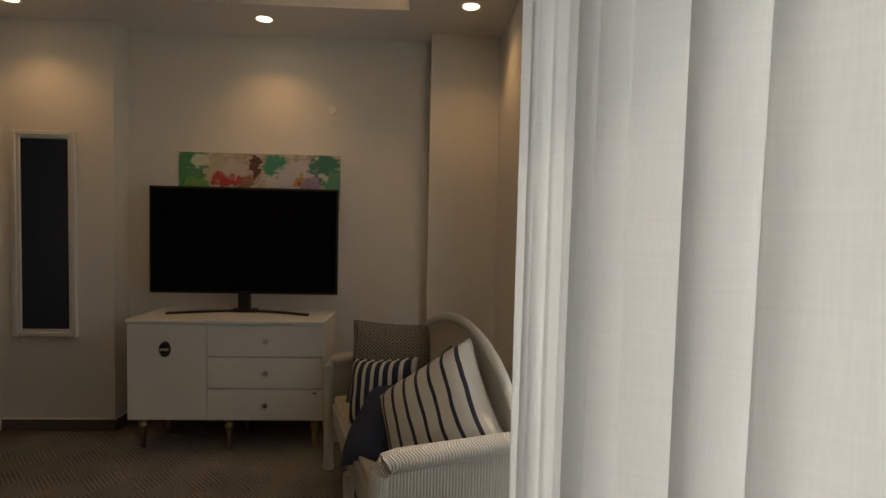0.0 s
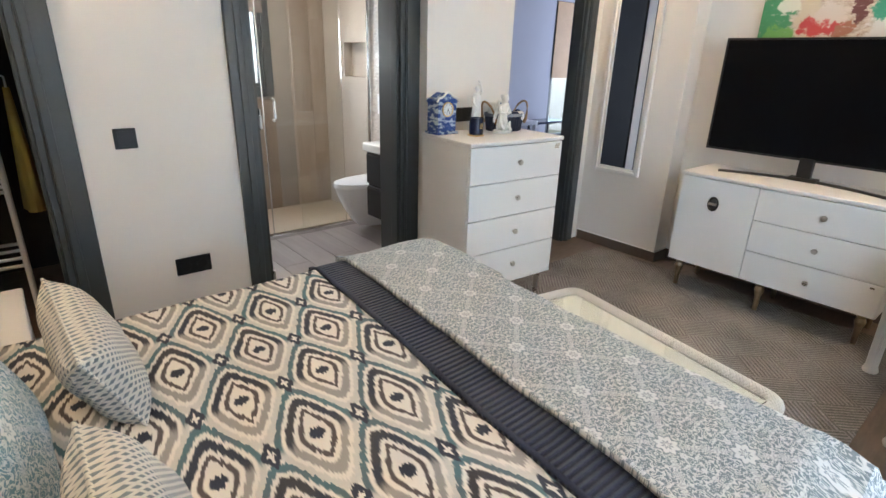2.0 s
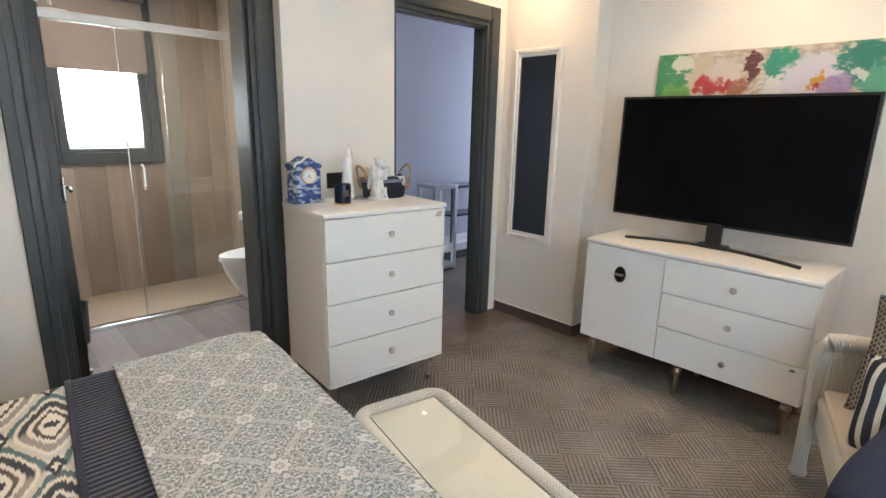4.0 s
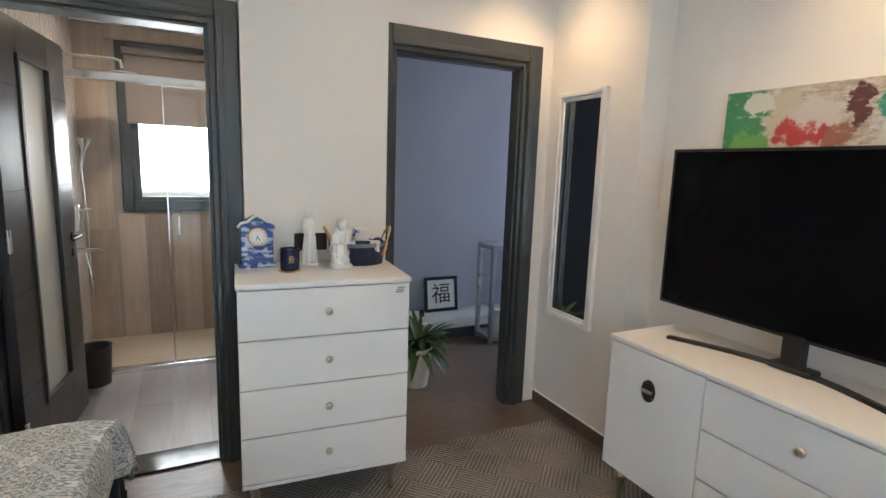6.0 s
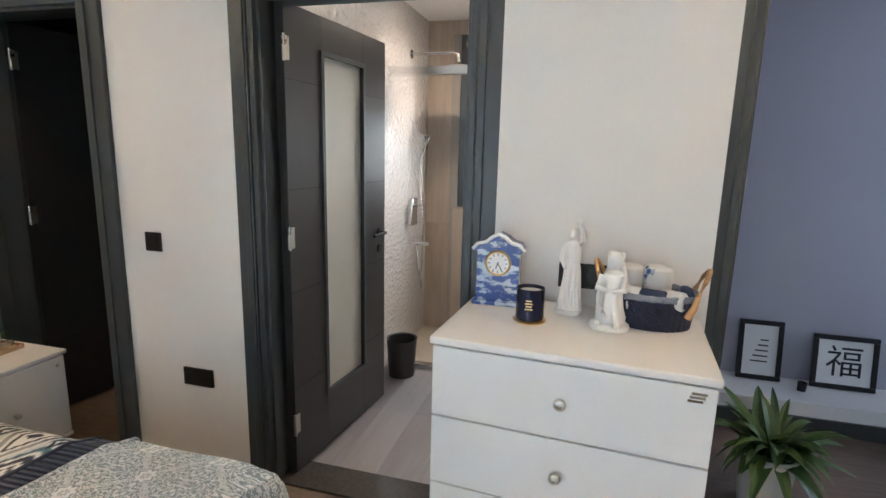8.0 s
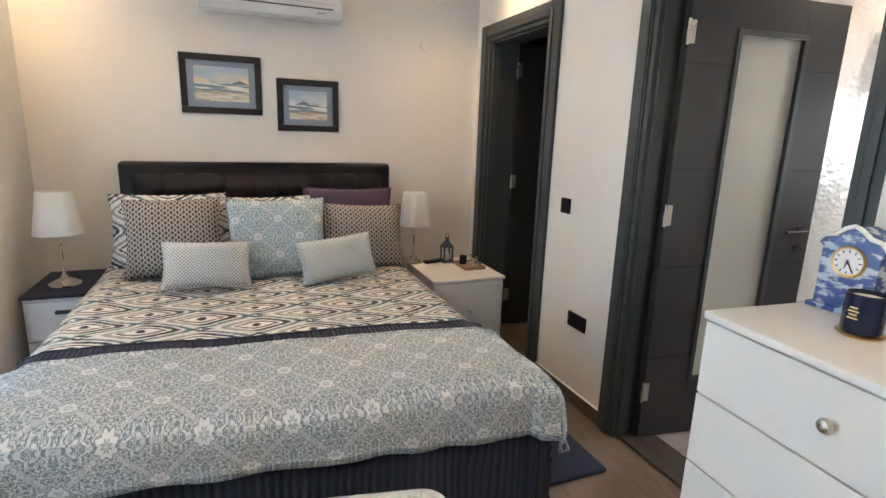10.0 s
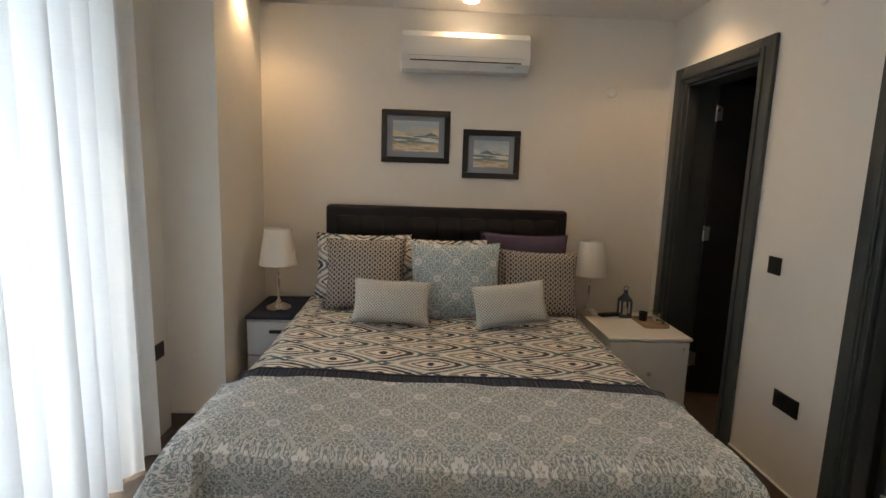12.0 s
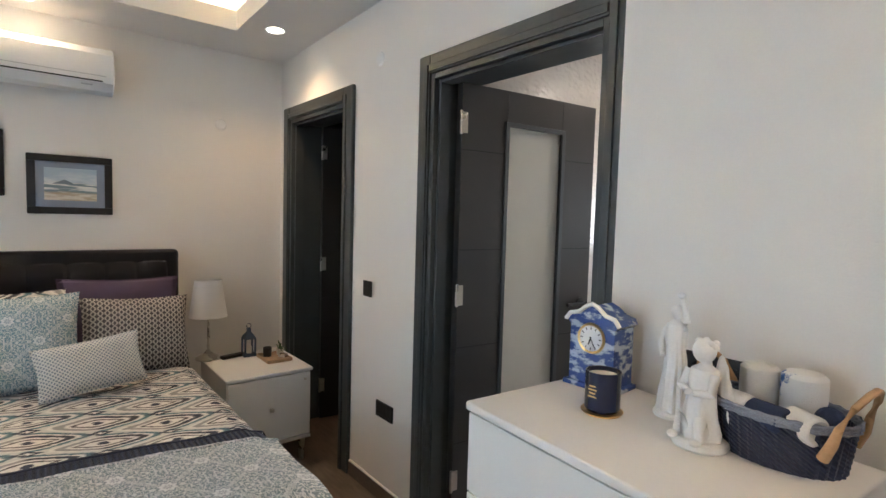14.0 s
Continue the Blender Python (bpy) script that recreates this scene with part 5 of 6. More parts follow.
lt = thing("lantern", "small dark blue metal candle lantern on the nightstand", "lantern", (0.35, -0.33, 0.555))
SLATE = plain("slate_blue_metal", (0.06, 0.085, 0.13), 0.5, 0.3, 90, 0.2, 0.0004)
part("base", box(-0.038, -0.038, 0, 0.038, 0.038, 0.018, 0.003), SLATE, lt)
for x in (-0.03, 0.03):
    for y in (-0.03, 0.03):
        part("post", box(x - 0.005, y - 0.005, 0.018, x + 0.005, y + 0.005, 0.11), SLATE, lt)
part("roof", turned([(0.05, 0.108), (0.046, 0.118), (0.030, 0.135), (0.016, 0.150), (0.014, 0.165), (0.02, 0.168), (0, 0.178)], 4, m=pose(0, 0, 0, 0, 0, 45)), SLATE, lt)
part("candle", turned([(0, 0.018), (0.018, 0.018), (0.018, 0.06), (0, 0.06)], 14), CREAM, lt)
part("ring", tube(arc((0, 0, 0.187), 0.014, 0, 360, 14, "yz"), 0.0022, 6), SLATE, lt)
solid("remote_control", box(-0.022, -0.075, 0, 0.022, 0.075, 0.02, 0.006), BLACK, "black remote control on the nightstand", "remote control", (0.34, -0.42, 0.555), 12)
WOODTRAY = plain("pale_wood", (0.36, 0.24, 0.15), 0.5, 0, 60, 0.15, 0.0004)
ty = thing("tray", "small pale wooden tray with raised rim", "tray", (0.50, -0.225, 0.555))
part("base", box(-0.10, -0.075, 0, 0.10, 0.075, 0.008, 0.003), WOODTRAY, ty)
for a in ((-0.10, -0.075, 0.10, -0.068), (-0.10, 0.068, 0.10, 0.075), (-0.10, -0.068, -0.093, 0.068), (0.093, -0.068, 0.10, 0.068)):
    part("rim", box(a[0], a[1], 0.008, a[2], a[3], 0.02, 0.002), WOODTRAY, ty)
solid("candle_cup", turned([(0, 0), (0.024, 0), (0.026, 0.055), (0.022, 0.055), (0.02, 0.01), (0, 0.01)], 18), BLACK, "small black candle cup on the tray", "candle", (0.45, -0.25, 0.563))
solid("watch", turned([(0.022, 0), (0.028, 0.002), (0.028, 0.016), (0.022, 0.014)], 18), NICKEL, "steel wrist watch lying on the tray", "watch", (0.55, -0.19, 0.575))
potted("cactus", "little green plant in a small dark pot on the nightstand", (0.45, -0.17, 0.563), 0.025, 0.04, 16, 0.055, random.Random(8))

# ---------- pictures, air conditioner and small fittings of the bed wall ----------
def wall_picture(y0, y1, z0, z1, mat, label):
    t = thing("picture_frame", label, "picture", (0.0, (y0 + y1) / 2, (z0 + z1) / 2))
    w, h = y1 - y0, z1 - z0
    solid_frame(t, w, h, 0.038, 0.022, BLACK, -h / 2)
    part("mount", box(0.002, -w / 2 + 0.038, -h / 2 + 0.038, 0.010, w / 2 - 0.038, h / 2 - 0.038), MATB, t, "slate blue mount")
    part("print", box(0.010, -w / 2 + 0.075, -h / 2 + 0.075, 0.012, w / 2 - 0.075, h / 2 - 0.07), mat, t, "seascape print")
    return t


wall_picture(-1.929, -1.474, 1.493, 1.837, SEA1, "black framed sunset beach print with blue mount")
wall_picture(-1.386, -0.999, 1.404, 1.726, SEA2, "black framed pale shore print with blue mount")

ac = thing("air_conditioner", "white split air conditioner mounted high on the wall", "air conditioner", (0, -1.402, 2.06))
bm = bmesh.new()
prof = [(0, 0.02), (0.10, 0.0), (0.165, 0.012), (0.20, 0.05), (0.205, 0.12), (0.195, 0.20), (0.16, 0.238), (0, 0.24)]
ends = [[bm.verts.new((x, y, z)) for x, z in prof] for y in (-0.40, -0.394, 0.394, 0.40)]
for e in (0, 3):
    for v in ends[e]:
        v.co.x *= 0.97
        v.co.z = 0.13 + (v.co.z - 0.13) * 0.96
for a, b in zip(ends, ends[1:]):
    for i in range(len(prof) - 1):
        bm.faces.new((a[i], a[i + 1], b[i + 1], b[i]))
bm.faces.new(ends[0])
bm.faces.new(list(reversed(ends[-1])))
part("casing", bm, WHITE2, ac)
part("vane", box(0.145, -0.34, 0.006, 0.215, 0.34, 0.02, 0.004, m=pose(0, 0, 0, 0, -18)), WHITE2, ac)
part("outlet_slot", box(0.19, -0.345, 0.055, 0.2075, 0.345, 0.061), BLACK, ac)
part("panel_seam", box(0.18, -0.36, 0.085, 0.2075, 0.36, 0.0875), GREYLAC, ac)
part("power_display", box(0.2, 0.25, 0.03, 0.206, 0.30, 0.037), GREYLAC, ac)


def cover_plate(at, turn):
    return solid("junction_cover", turned([(0, 0.010), (0.030, 0.008), (0.036, 0.0), (0, 0)], 24, m=pose(0, 0, 0, 90)), WHITE, "round white junction box cover on the wall", "cover plate", at, turn, "junction covers")


cover_plate((0.0, -0.40, 2.0), 90)
cover_plate((1.30, 0.0, 2.22), 0)
cover_plate((3.03, -0.085, 2.24), 0)
cover_plate((XT, -2.04, 2.12), -90)


def socket(at, turn, n, label):
    """A black wall plate with n inserts; its back is on local y = 0 and it faces -y."""
    t = thing("wall_socket" if n > 1 else "light_switch", label, "socket" if n > 1 else "switch", at, turn)
    w = 0.082 + 0.071 * (n - 1)
    part("plate", box(-w / 2, -0.009, -0.041, w / 2, 0, 0.041, 0.003), BLACK, t)
    for i in range(n):
        cx = -w / 2 + 0.041 + 0.071 * i
        if n > 1:
            part("insert", turned([(0.026, 0.0105), (0.024, 0.0105), (0.020, 0.004), (0, 0.004)], 20, m=pose(cx, 0, 0, 90)), BLACK, t)
        else:
            part("rocker", box(cx - 0.027, -0.0125, -0.03, cx + 0.027, -0.009, 0.03, 0.002), BLACK, t)
    return t


socket((1.220, 0.0, 1.062), 0, 1, "square black light switch beside the doorway")
socket((1.405, 0.0, 0.466), 0, 2, "double black wall socket near the floor")
socket((3.006, -0.085, 1.09), 0, 2, "double black wall socket above the dresser")
socket((0.90, -3.01, 0.47), 180, 2, "black wall socket beside the curtain")

# ---------- dresser ----------
ds = thing("dresser", "white chest of four drawers with metal knobs on short legs", "dresser", (2.973, -0.577, 0), -4.3)
DW = 0.338
part("body", box(-DW, 0.02, 0.17, DW, 0.445, 0.983, 0.002), WHITE, ds)
part("top", box(-DW - 0.006, -0.006, 0.983, DW + 0.006, 0.448, 1.005, 0.006, 3), WHITE, ds)
part("plinth", box(-DW, 0.0, 0.17, DW, 0.0198, 0.187, 0.002), WHITE, ds)
for i in range(4):
    z0 = 0.190 + i * 0.1982
    d_ = part("drawer_front", box(-DW + 0.002, 0.0, z0, DW - 0.002, 0.0195, z0 + 0.1935, 0.0025), WHITE, ds)
    knob(d_, 0.0, 0.0, z0 + 0.100, "-y", 0.0155)
for k in (0.941, 0.950, 0.959):
    part("badge", box(DW - 0.062 + (k - 0.941) * 0.4, -0.0025, k, DW - 0.030 + (k - 0.941) * 0.4, 0.0, k + 0.005), BRASS, ds)


def tapered_leg(parent, x, y, h, mat):
    part("leg", turned([(0, 0), (0.009, 0), (0.012, 0.01), (0.019, h * 0.7), (0.026, h * 0.85), (0.018, h * 0.92), (0.03, h), (0, h)], 18, (x, y, 0)), mat, parent, "turned metal leg")


for x in (-DW + 0.05, DW - 0.05):
    for y in (0.06, 0.43):
        tapered_leg(ds, x, y, 0.17, NICKEL)

# things on the dresser
TZ = 1.005
ck = thing("mantel_clock", "blue and white porcelain mantel clock with scrolled top", "clock", (2.748, -0.185, TZ), 2)
part("foot", box(-0.078, -0.055, 0, 0.078, 0.058, 0.014, 0.004), DELFT, ck)
bm = bmesh.new()
out = [(-0.066, 0.014), (0.066, 0.014), (0.066, 0.165), (0.078, 0.175), (0.07, 0.19), (0.045, 0.196), (0.022, 0.212), (0.0, 0.222), (-0.022, 0.212), (-0.045, 0.196), (-0.07, 0.19), (-0.078, 0.175), (-0.066, 0.165)]
fr = [bm.verts.new((x, -0.042, z)) for x, z in out]
bk = [bm.verts.new((x, 0.050, z)) for x, z in out]
bm.faces.new(fr)
bm.faces.new(list(reversed(bk)))
for i in range(len(out)):
    j = (i + 1) % len(out)
    bm.faces.new((fr[j], fr[i], bk[i], bk[j]))
part("case", bm, DELFT, ck)
part("cornice", tube([(-0.08, -0.045, 0.176), (-0.066, -0.045, 0.194), (-0.04, -0.045, 0.2), (-0.018, -0.045, 0.218), (0, -0.045, 0.226), (0.018, -0.045, 0.218), (0.04, -0.045, 0.2), (0.066, -0.045, 0.194), (0.08, -0.045, 0.176)], 0.006, 8), CERAMIC, ck)
part("dial", turned([(0, 0.004), (0.034, 0.004), (0.034, 0.0), (0, 0)], 28, m=pose(0, -0.042, 0.135, 90)), CERAMIC, ck, "white clock dial")
part("bezel", turned([(0.034, 0), (0.041, 0.002), (0.039, 0.007), (0.034, 0.005)], 28, m=pose(0, -0.042, 0.135, 90)), GOLD, ck)
bm = bmesh.new()
for k in range(12):
    a = radians(30 * k)
    add_box(bm, -0.0012, -0.0473, 0.024, 0.0012, -0.0465, 0.031, m=Matrix.Translation((0, 0, 0.135)) @ Matrix.Rotation(a, 4, "Y"))
part("hour_mark", bm, BLACK, ck)
part("hand", box(-0.0012, -0.0485, -0.004, 0.0012, -0.0475, 0.026, m=Matrix.Translation((0, 0, 0.135)) @ Matrix.Rotation(radians(150), 4, "Y")), BLACK, ck)
part("hand", box(-0.0015, -0.0485, -0.004, 0.0015, -0.0475, 0.018, m=Matrix.Translation((0, 0, 0.135)) @ Matrix.Rotation(radians(200), 4, "Y")), BLACK, ck)

cd = thing("scented_candle", "navy glass scented candle on a gold rimmed base", "candle", (2.865, -0.342, TZ))
part("saucer", turned([(0, 0), (0.044, 0), (0.048, 0.005), (0.040, 0.006), (0, 0.006)], 28), GOLD, cd)
part("glass", turned([(0, 0.006), (0.036, 0.006), (0.040, 0.012), (0.040, 0.098), (0.037, 0.098), (0.036, 0.085), (0, 0.085)], 32), NAVYGLASS, cd)
part("wax", turned([(0, 0.088), (0.035, 0.088), (0.035, 0.083)], 24), CREAM, cd)
bm = bmesh.new()
for k in range(4):
    add_box(bm, -0.011 + 0.003 * (k % 2), -0.0412, 0.042 + k * 0.008, 0.011 - 0.003 * (k % 2), -0.0402, 0.0455 + k * 0.008)
part("lettering", bm, GOLD, cd)

# plaster figures: one plain mesh each
def draped(bm, prof, folds, depth, at=(0, 0, 0), flat=0.8, seed=0.0):
    """A robed body: rings of (radius, height, lean) with hanging folds that deepen towards the hem."""
    top = prof[-1][1]
    rings = []
    for r, z, lean in prof:
        ring = []
        for i in range(48):
            a = 2 * math.pi * i / 48
            k = 1 + depth * (1 - z / top) * math.sin(folds * a + 2.2 * math.sin(a + seed) + 6 * z) + 0.05 * noise.noise(Vector((math.cos(a) * 2, math.sin(a) * 2, z * 30 + seed)))
            ring.append(bm.verts.new((at[0] + lean + r * k * math.cos(a), at[1] + flat * r * k * math.sin(a), at[2] + z)))
        rings.append(ring)
    for a, b in zip(rings, rings[1:]):
        for i in range(48):
            bm.faces.new((a[i], a[(i + 1) % 48], b[(i + 1) % 48], b[i]))
    bm.faces.new(rings[0])
    bm.faces.new(list(reversed(rings[-1])))
    return bm


def ball(bm, at, r, sx=1.0, sy=1.0, sz=1.0):
    bmesh.ops.create_uvsphere(bm, u_segments=20, v_segments=14, radius=r, matrix=Matrix.Translation(at) @ Matrix.Diagonal((sx, sy, sz, 1)))
    return bm


# a slim robed figure with one arm raised
bm = turned([(0, 0), (0.040, 0), (0.041, 0.008), (0.036, 0.012), (0, 0.012)], 28)
draped(bm, [(0.034, 0.012, 0), (0.031, 0.04, 0), (0.027, 0.09, 0.002), (0.025, 0.13, 0.003), (0.022, 0.155, 0.002), (0.025, 0.18, 0.0), (0.026, 0.198, 0.0), (0.021, 0.212, 0.0), (0.009, 0.220, 0.001), (0.008, 0.228, 0.002)], 9, 0.16, flat=0.78)
ball(bm, (0.002, -0.001, 0.241), 0.0145, 0.9, 1.0, 1.15)
ball(bm, (0.004, 0.008, 0.246), 0.0105)
tube([(0.021, 0, 0.205), (0.031, -0.006, 0.222), (0.026, -0.008, 0.250), (0.016, -0.006, 0.272)], [0.0085, 0.0075, 0.0065, 0.005], 8, bm)
ball(bm, (0.014, -0.006, 0.280), 0.0085, 1.2, 0.8, 0.9)
tube([(-0.022, 0, 0.200), (-0.028, -0.012, 0.165), (-0.012, -0.026, 0.140)], [0.009, 0.0085, 0.006], 8, bm)
solid("figurine", bm, PLASTER, "tall slim white plaster figurine of a draped form", "figurine", (2.970, -0.222, TZ), -10)
# a kneeling winged child on a round base
bm = turned([(0, 0), (0.050, 0), (0.054, 0.006), (0.052, 0.014), (0.044, 0.018), (0, 0.018)], 32)
draped(bm, [(0.036, 0.016, 0), (0.038, 0.035, 0.0), (0.033, 0.06, -0.002), (0.029, 0.09, -0.002), (0.026, 0.115, 0), (0.029, 0.140, 0.002), (0.026, 0.156, 0.003), (0.011, 0.166, 0.004), (0.010, 0.174, 0.004)], 7, 0.14, flat=0.85, seed=3.0)
ball(bm, (0.004, -0.006, 0.193), 0.0225, 0.95, 1.0, 1.08)
for k in range(16):
    a = 2.4 * k
    ball(bm, (0.004 + 0.0155 * math.cos(a), 0.001 + 0.015 * math.sin(a), 0.204 + 0.006 * math.sin(1.7 * k)), 0.0072)
for sgn in (-1, 1):
    tube([(sgn * 0.014, -0.018, 0.03), (sgn * 0.024, -0.034, 0.058), (sgn * 0.026, -0.040, 0.022)], [0.016, 0.0135, 0.009], 8, bm)
    ball(bm, (sgn * 0.026, -0.046, 0.022), 0.010, 0.9, 1.4, 0.8)
    tube([(sgn * 0.026, -0.004, 0.148), (sgn * 0.034, -0.018, 0.115), (sgn * 0.006, -0.034, 0.112)], [0.011, 0.010, 0.007], 8, bm)
    for k in range(7):
        q = k / 6
        ball(bm, (sgn * (0.016 + 0.024 * q), 0.030 + 0.004 * (k % 2), 0.150 - 0.075 * q), 0.020 - 0.006 * q, 0.55, 0.35, 1.7)
solid("figurine", bm, PLASTER, "short white plaster cherub figurine", "figurine", (3.085, -0.332, TZ), -14)

bk_ = thing("basket", "navy woven oval basket with tan leather handles", "basket", (3.190, -0.242, TZ), -8)
NB = 72
bm = bmesh.new()
rows = []
for k in range(17):
    z = 0.088 * k / 16
    row = []
    for i in range(NB):
        a = 6.2832 * i / NB
        q = 0.90 + 0.10 * (k / 16) + 0.012 * math.cos(NB / 2 * a) + 0.006 * math.cos(math.pi * k + NB / 4 * a)
        row.append(bm.verts.new((0.128 * q * math.cos(a), 0.092 * q * math.sin(a), z)))
    rows.append(row)
for a, b in zip(rows, rows[1:]):
    for i in range(NB):
        bm.faces.new((a[i], a[(i + 1) % NB], b[(i + 1) % NB], b[i]))
bm.faces.new(rows[0])
thick(part("weave", bm, NAVYWICKER, bk_), -0.004)
ROPE = plain("grey_rope", (0.20, 0.22, 0.27), 0.8, 0, 300, 0.3, 0.002)
for k in range(3):
    part("rim_braid", tube([((0.130 + 0.0015 * math.sin(2.1 * i)) * math.cos(6.2832 * i / 80), (0.094 + 0.0015 * math.sin(2.1 * i)) * math.sin(6.2832 * i / 80), 0.088 + 0.0055 * k + 0.0012 * math.cos(2.1 * i + 2 * k)) for i in range(81)], 0.0036, 8), ROPE, bk_)
for sgn in (-1, 1):
    pts = [(sgn * 0.104, -0.062, 0.045), (sgn * 0.117, -0.064, 0.075), (sgn * 0.124, -0.060, 0.105), (sgn * 0.138, -0.046, 0.142), (sgn * 0.148, -0.022, 0.163), (sgn * 0.151, 0.0, 0.169),
           (sgn * 0.148, 0.022, 0.163), (sgn * 0.138, 0.046, 0.142), (sgn * 0.124, 0.060, 0.105), (sgn * 0.117, 0.064, 0.075), (sgn * 0.104, 0.062, 0.045)]
    part("handle", tube(pts, [0.010, 0.009, 0.0065, 0.0062, 0.0062, 0.0062, 0.0062, 0.0062, 0.0065, 0.009, 0.010], 8), TAN, bk_, "tan leather handle")


m_ = Nodes("white_towel_blue_print")
kk = m_.f("ADD", m_.noise(14.0, 2.0), m_.f("MULTIPLY", m_.noise(300.0), 0.06))
PRINTED = m_.done(m_.mix(m_.step(kk, 0.60, 0.63), (0.74, 0.73, 0.71), (0.05, 0.13, 0.36)), 0.95, 0, m_.noise(400.0), 0.003)


def rolled(at, r, l, turn, tip, mat, label):
    bm = turned([(0, 0), (r * 0.8, 0.0), (r, r * 0.2), (r, l - r * 0.2), (r * 0.8, l), (r * 0.5, l - 0.004), (0, l - 0.002)], 18)
    ob = part("rolled_towel", bm, mat)
    ob.matrix_world = pose(*at, tip, 0, turn)
    return tagged(ob, label, "towel", "towels in the basket")


rolled((3.140, -0.202, TZ + 0.008), 0.036, 0.150, 0, 0, TOWEL, "rolled cream towel standing in the basket")
rolled((3.217, -0.197, TZ + 0.008), 0.040, 0.150, 10, 0, PRINTED, "rolled white towel with blue print")
rolled((3.095, -0.272, TZ + 0.088), 0.027, 0.075, 70, 90, TOWEL, "rolled white facecloth in the basket")
rolled((3.160, -0.299, TZ + 0.088), 0.026, 0.07, 75, 90, BLUETOWEL, "rolled navy facecloth in the basket")
rolled((3.220, -0.282, TZ + 0.086), 0.027, 0.065, 60, 90, TOWEL, "rolled white facecloth in the basket")
rolled((3.265, -0.232, TZ + 0.075), 0.024, 0.06, 20, 60, BLUETOWEL, "rolled navy facecloth in the basket")

# ---------- mirror on the pier ----------
mr = thing("wall_mirror", "tall narrow mirror in a moulded white frame", "mirror", (XM, -0.297, 1.250))
mw, mh, mb = 0.30, 1.200, 0.045
bm = bmesh.new()
for b0, b1, d in ((0.0, 0.03, 0.028), (0.028, 0.05, 0.018)):
    y1, z1 = mw / 2 + mb - b0, mh / 2 + mb - b0
    y0, z0 = mw / 2 + mb - b1, mh / 2 + mb - b1
    add_box(bm, -d, -y1, -z1, 0, -y0, z1, 0.006)
    add_box(bm, -d, y0, -z1, 0, y1, z1, 0.006)
    add_box(bm, -d + 0.0006, -y0, -z1, 0, y0, -z0, 0.006)
    add_box(bm, -d + 0.0006, -y0, z0, 0, y0, z1, 0.006)
part("frame", bm, WHITE, mr)
part("glass", box(-0.010, -mw / 2 - 0.003, -mh / 2 - 0.003, -0.004, mw / 2 + 0.003, mh / 2 + 0.003), MIRROR, mr, "dark reflecting mirror glass")

# ---------- television, painting and sideboard ----------
sb = thing("sideboard", "white sideboard with one door and three drawers on turned legs", "sideboard", (4.102, -1.53, 0))
UW = 0.562
part("body", box(0.02, -UW, 0.19, 0.43, UW, 0.760, 0.002), WHITE, sb)
part("top", box(-0.006, -UW - 0.006, 0.760, 0.435, UW + 0.006, 0.782, 0.006, 3), WHITE, sb)
d_ = part("door", box(0.0, 0.110, 0.195, 0.0195, UW - 0.002, 0.756, 0.003), WHITE, sb)
part("oval_pull", turned([(0, 0.004), (0.024, 0.004), (0.028, 0.010), (0.033, 0.008), (0.034, 0), (0, 0)], 28, m=pose(0, 0.345, 0.61, 0, -90) @ Matrix.Diagonal((1.35, 0.95, 1, 1))), BLACK, d_, "dark oval pull")
part("pull_bar", box(-0.014, 0.32, 0.603, -0.008, 0.37, 0.617, 0.002), NICKEL, d_)
for i in range(3):
    z0 = 0.195 + i * 0.1875
    d_ = part("drawer_front", box(0.0, -UW + 0.002, z0, 0.0195, 0.107, z0 + 0.1835, 0.003), WHITE, sb)
    knob(d_, 0.0, -0.23, z0 + 0.093, "-x", 0.0155)
part("badge", box(-0.002, -UW + 0.04, 0.352, 0, -UW + 0.06, 0.362), NICKEL, sb)
for y in (-UW + 0.06, 0.0, UW - 0.06):
    for x in (0.06, 0.37):
        part("leg", turned([(0, 0), (0.011, 0), (0.014, 0.01), (0.017, 0.10), (0.028, 0.145), (0.02, 0.165), (0.034, 0.19), (0, 0.19)], 18, (x, y, 0)), BRASS, sb, "turned bronze leg")

tv = thing("television", "large black flat television on a curved stand", "television", (4.39, -1.536, 0.782))
part("screen", box(-0.001, -0.572, 0.13, 0.006, 0.572, 0.776), SCREEN, tv)
bm = bmesh.new()
add_box(bm, 0.0062, -0.584, 0.118, 0.03, 0.584, 0.788, 0.004)
add_box(bm, 0.03, -0.4, 0.2, 0.065, 0.4, 0.6, 0.012)
part("back", bm, BLACK, tv)
bm = bmesh.new()
add_box(bm, -0.003, -0.584, 0.118, 0.006, 0.584, 0.1295, 0.001)
add_box(bm, -0.003, -0.584, 0.7765, 0.006, 0.584, 0.788, 0.001)
add_box(bm, -0.003, -0.584, 0.1295, 0.0058, -0.5725, 0.7765, 0.001)
add_box(bm, -0.003, 0.5725, 0.1295, 0.0058, 0.584, 0.7765, 0.001)
part("bezel", bm, BLACK, tv)
part("neck", box(-0.01, -0.038, 0.0, 0.03, 0.038, 0.135, 0.008), BLACK, tv)
bm = bmesh.new()
rows = []
for i in range(33):
    u = -1 + i / 16
    y, x = 0.43 * u, 0.0 - 0.125 * abs(u) ** 1.7
    rows.append([bm.verts.new((x + dx, y, z)) for dx, z in ((0, 0.0), (0.034, 0.0), (0.027, 0.013), (0.006, 0.013))])
for a, b in zip(rows, rows[1:]):
    for k in range(4):
        bm.faces.new((a[k], a[(k + 1) % 4], b[(k + 1) % 4], b[k]))
bm.faces.new(rows[0])
bm.faces.new(list(reversed(rows[-1])))
part("stand", bm, BLACK, tv, "slim curved black stand")
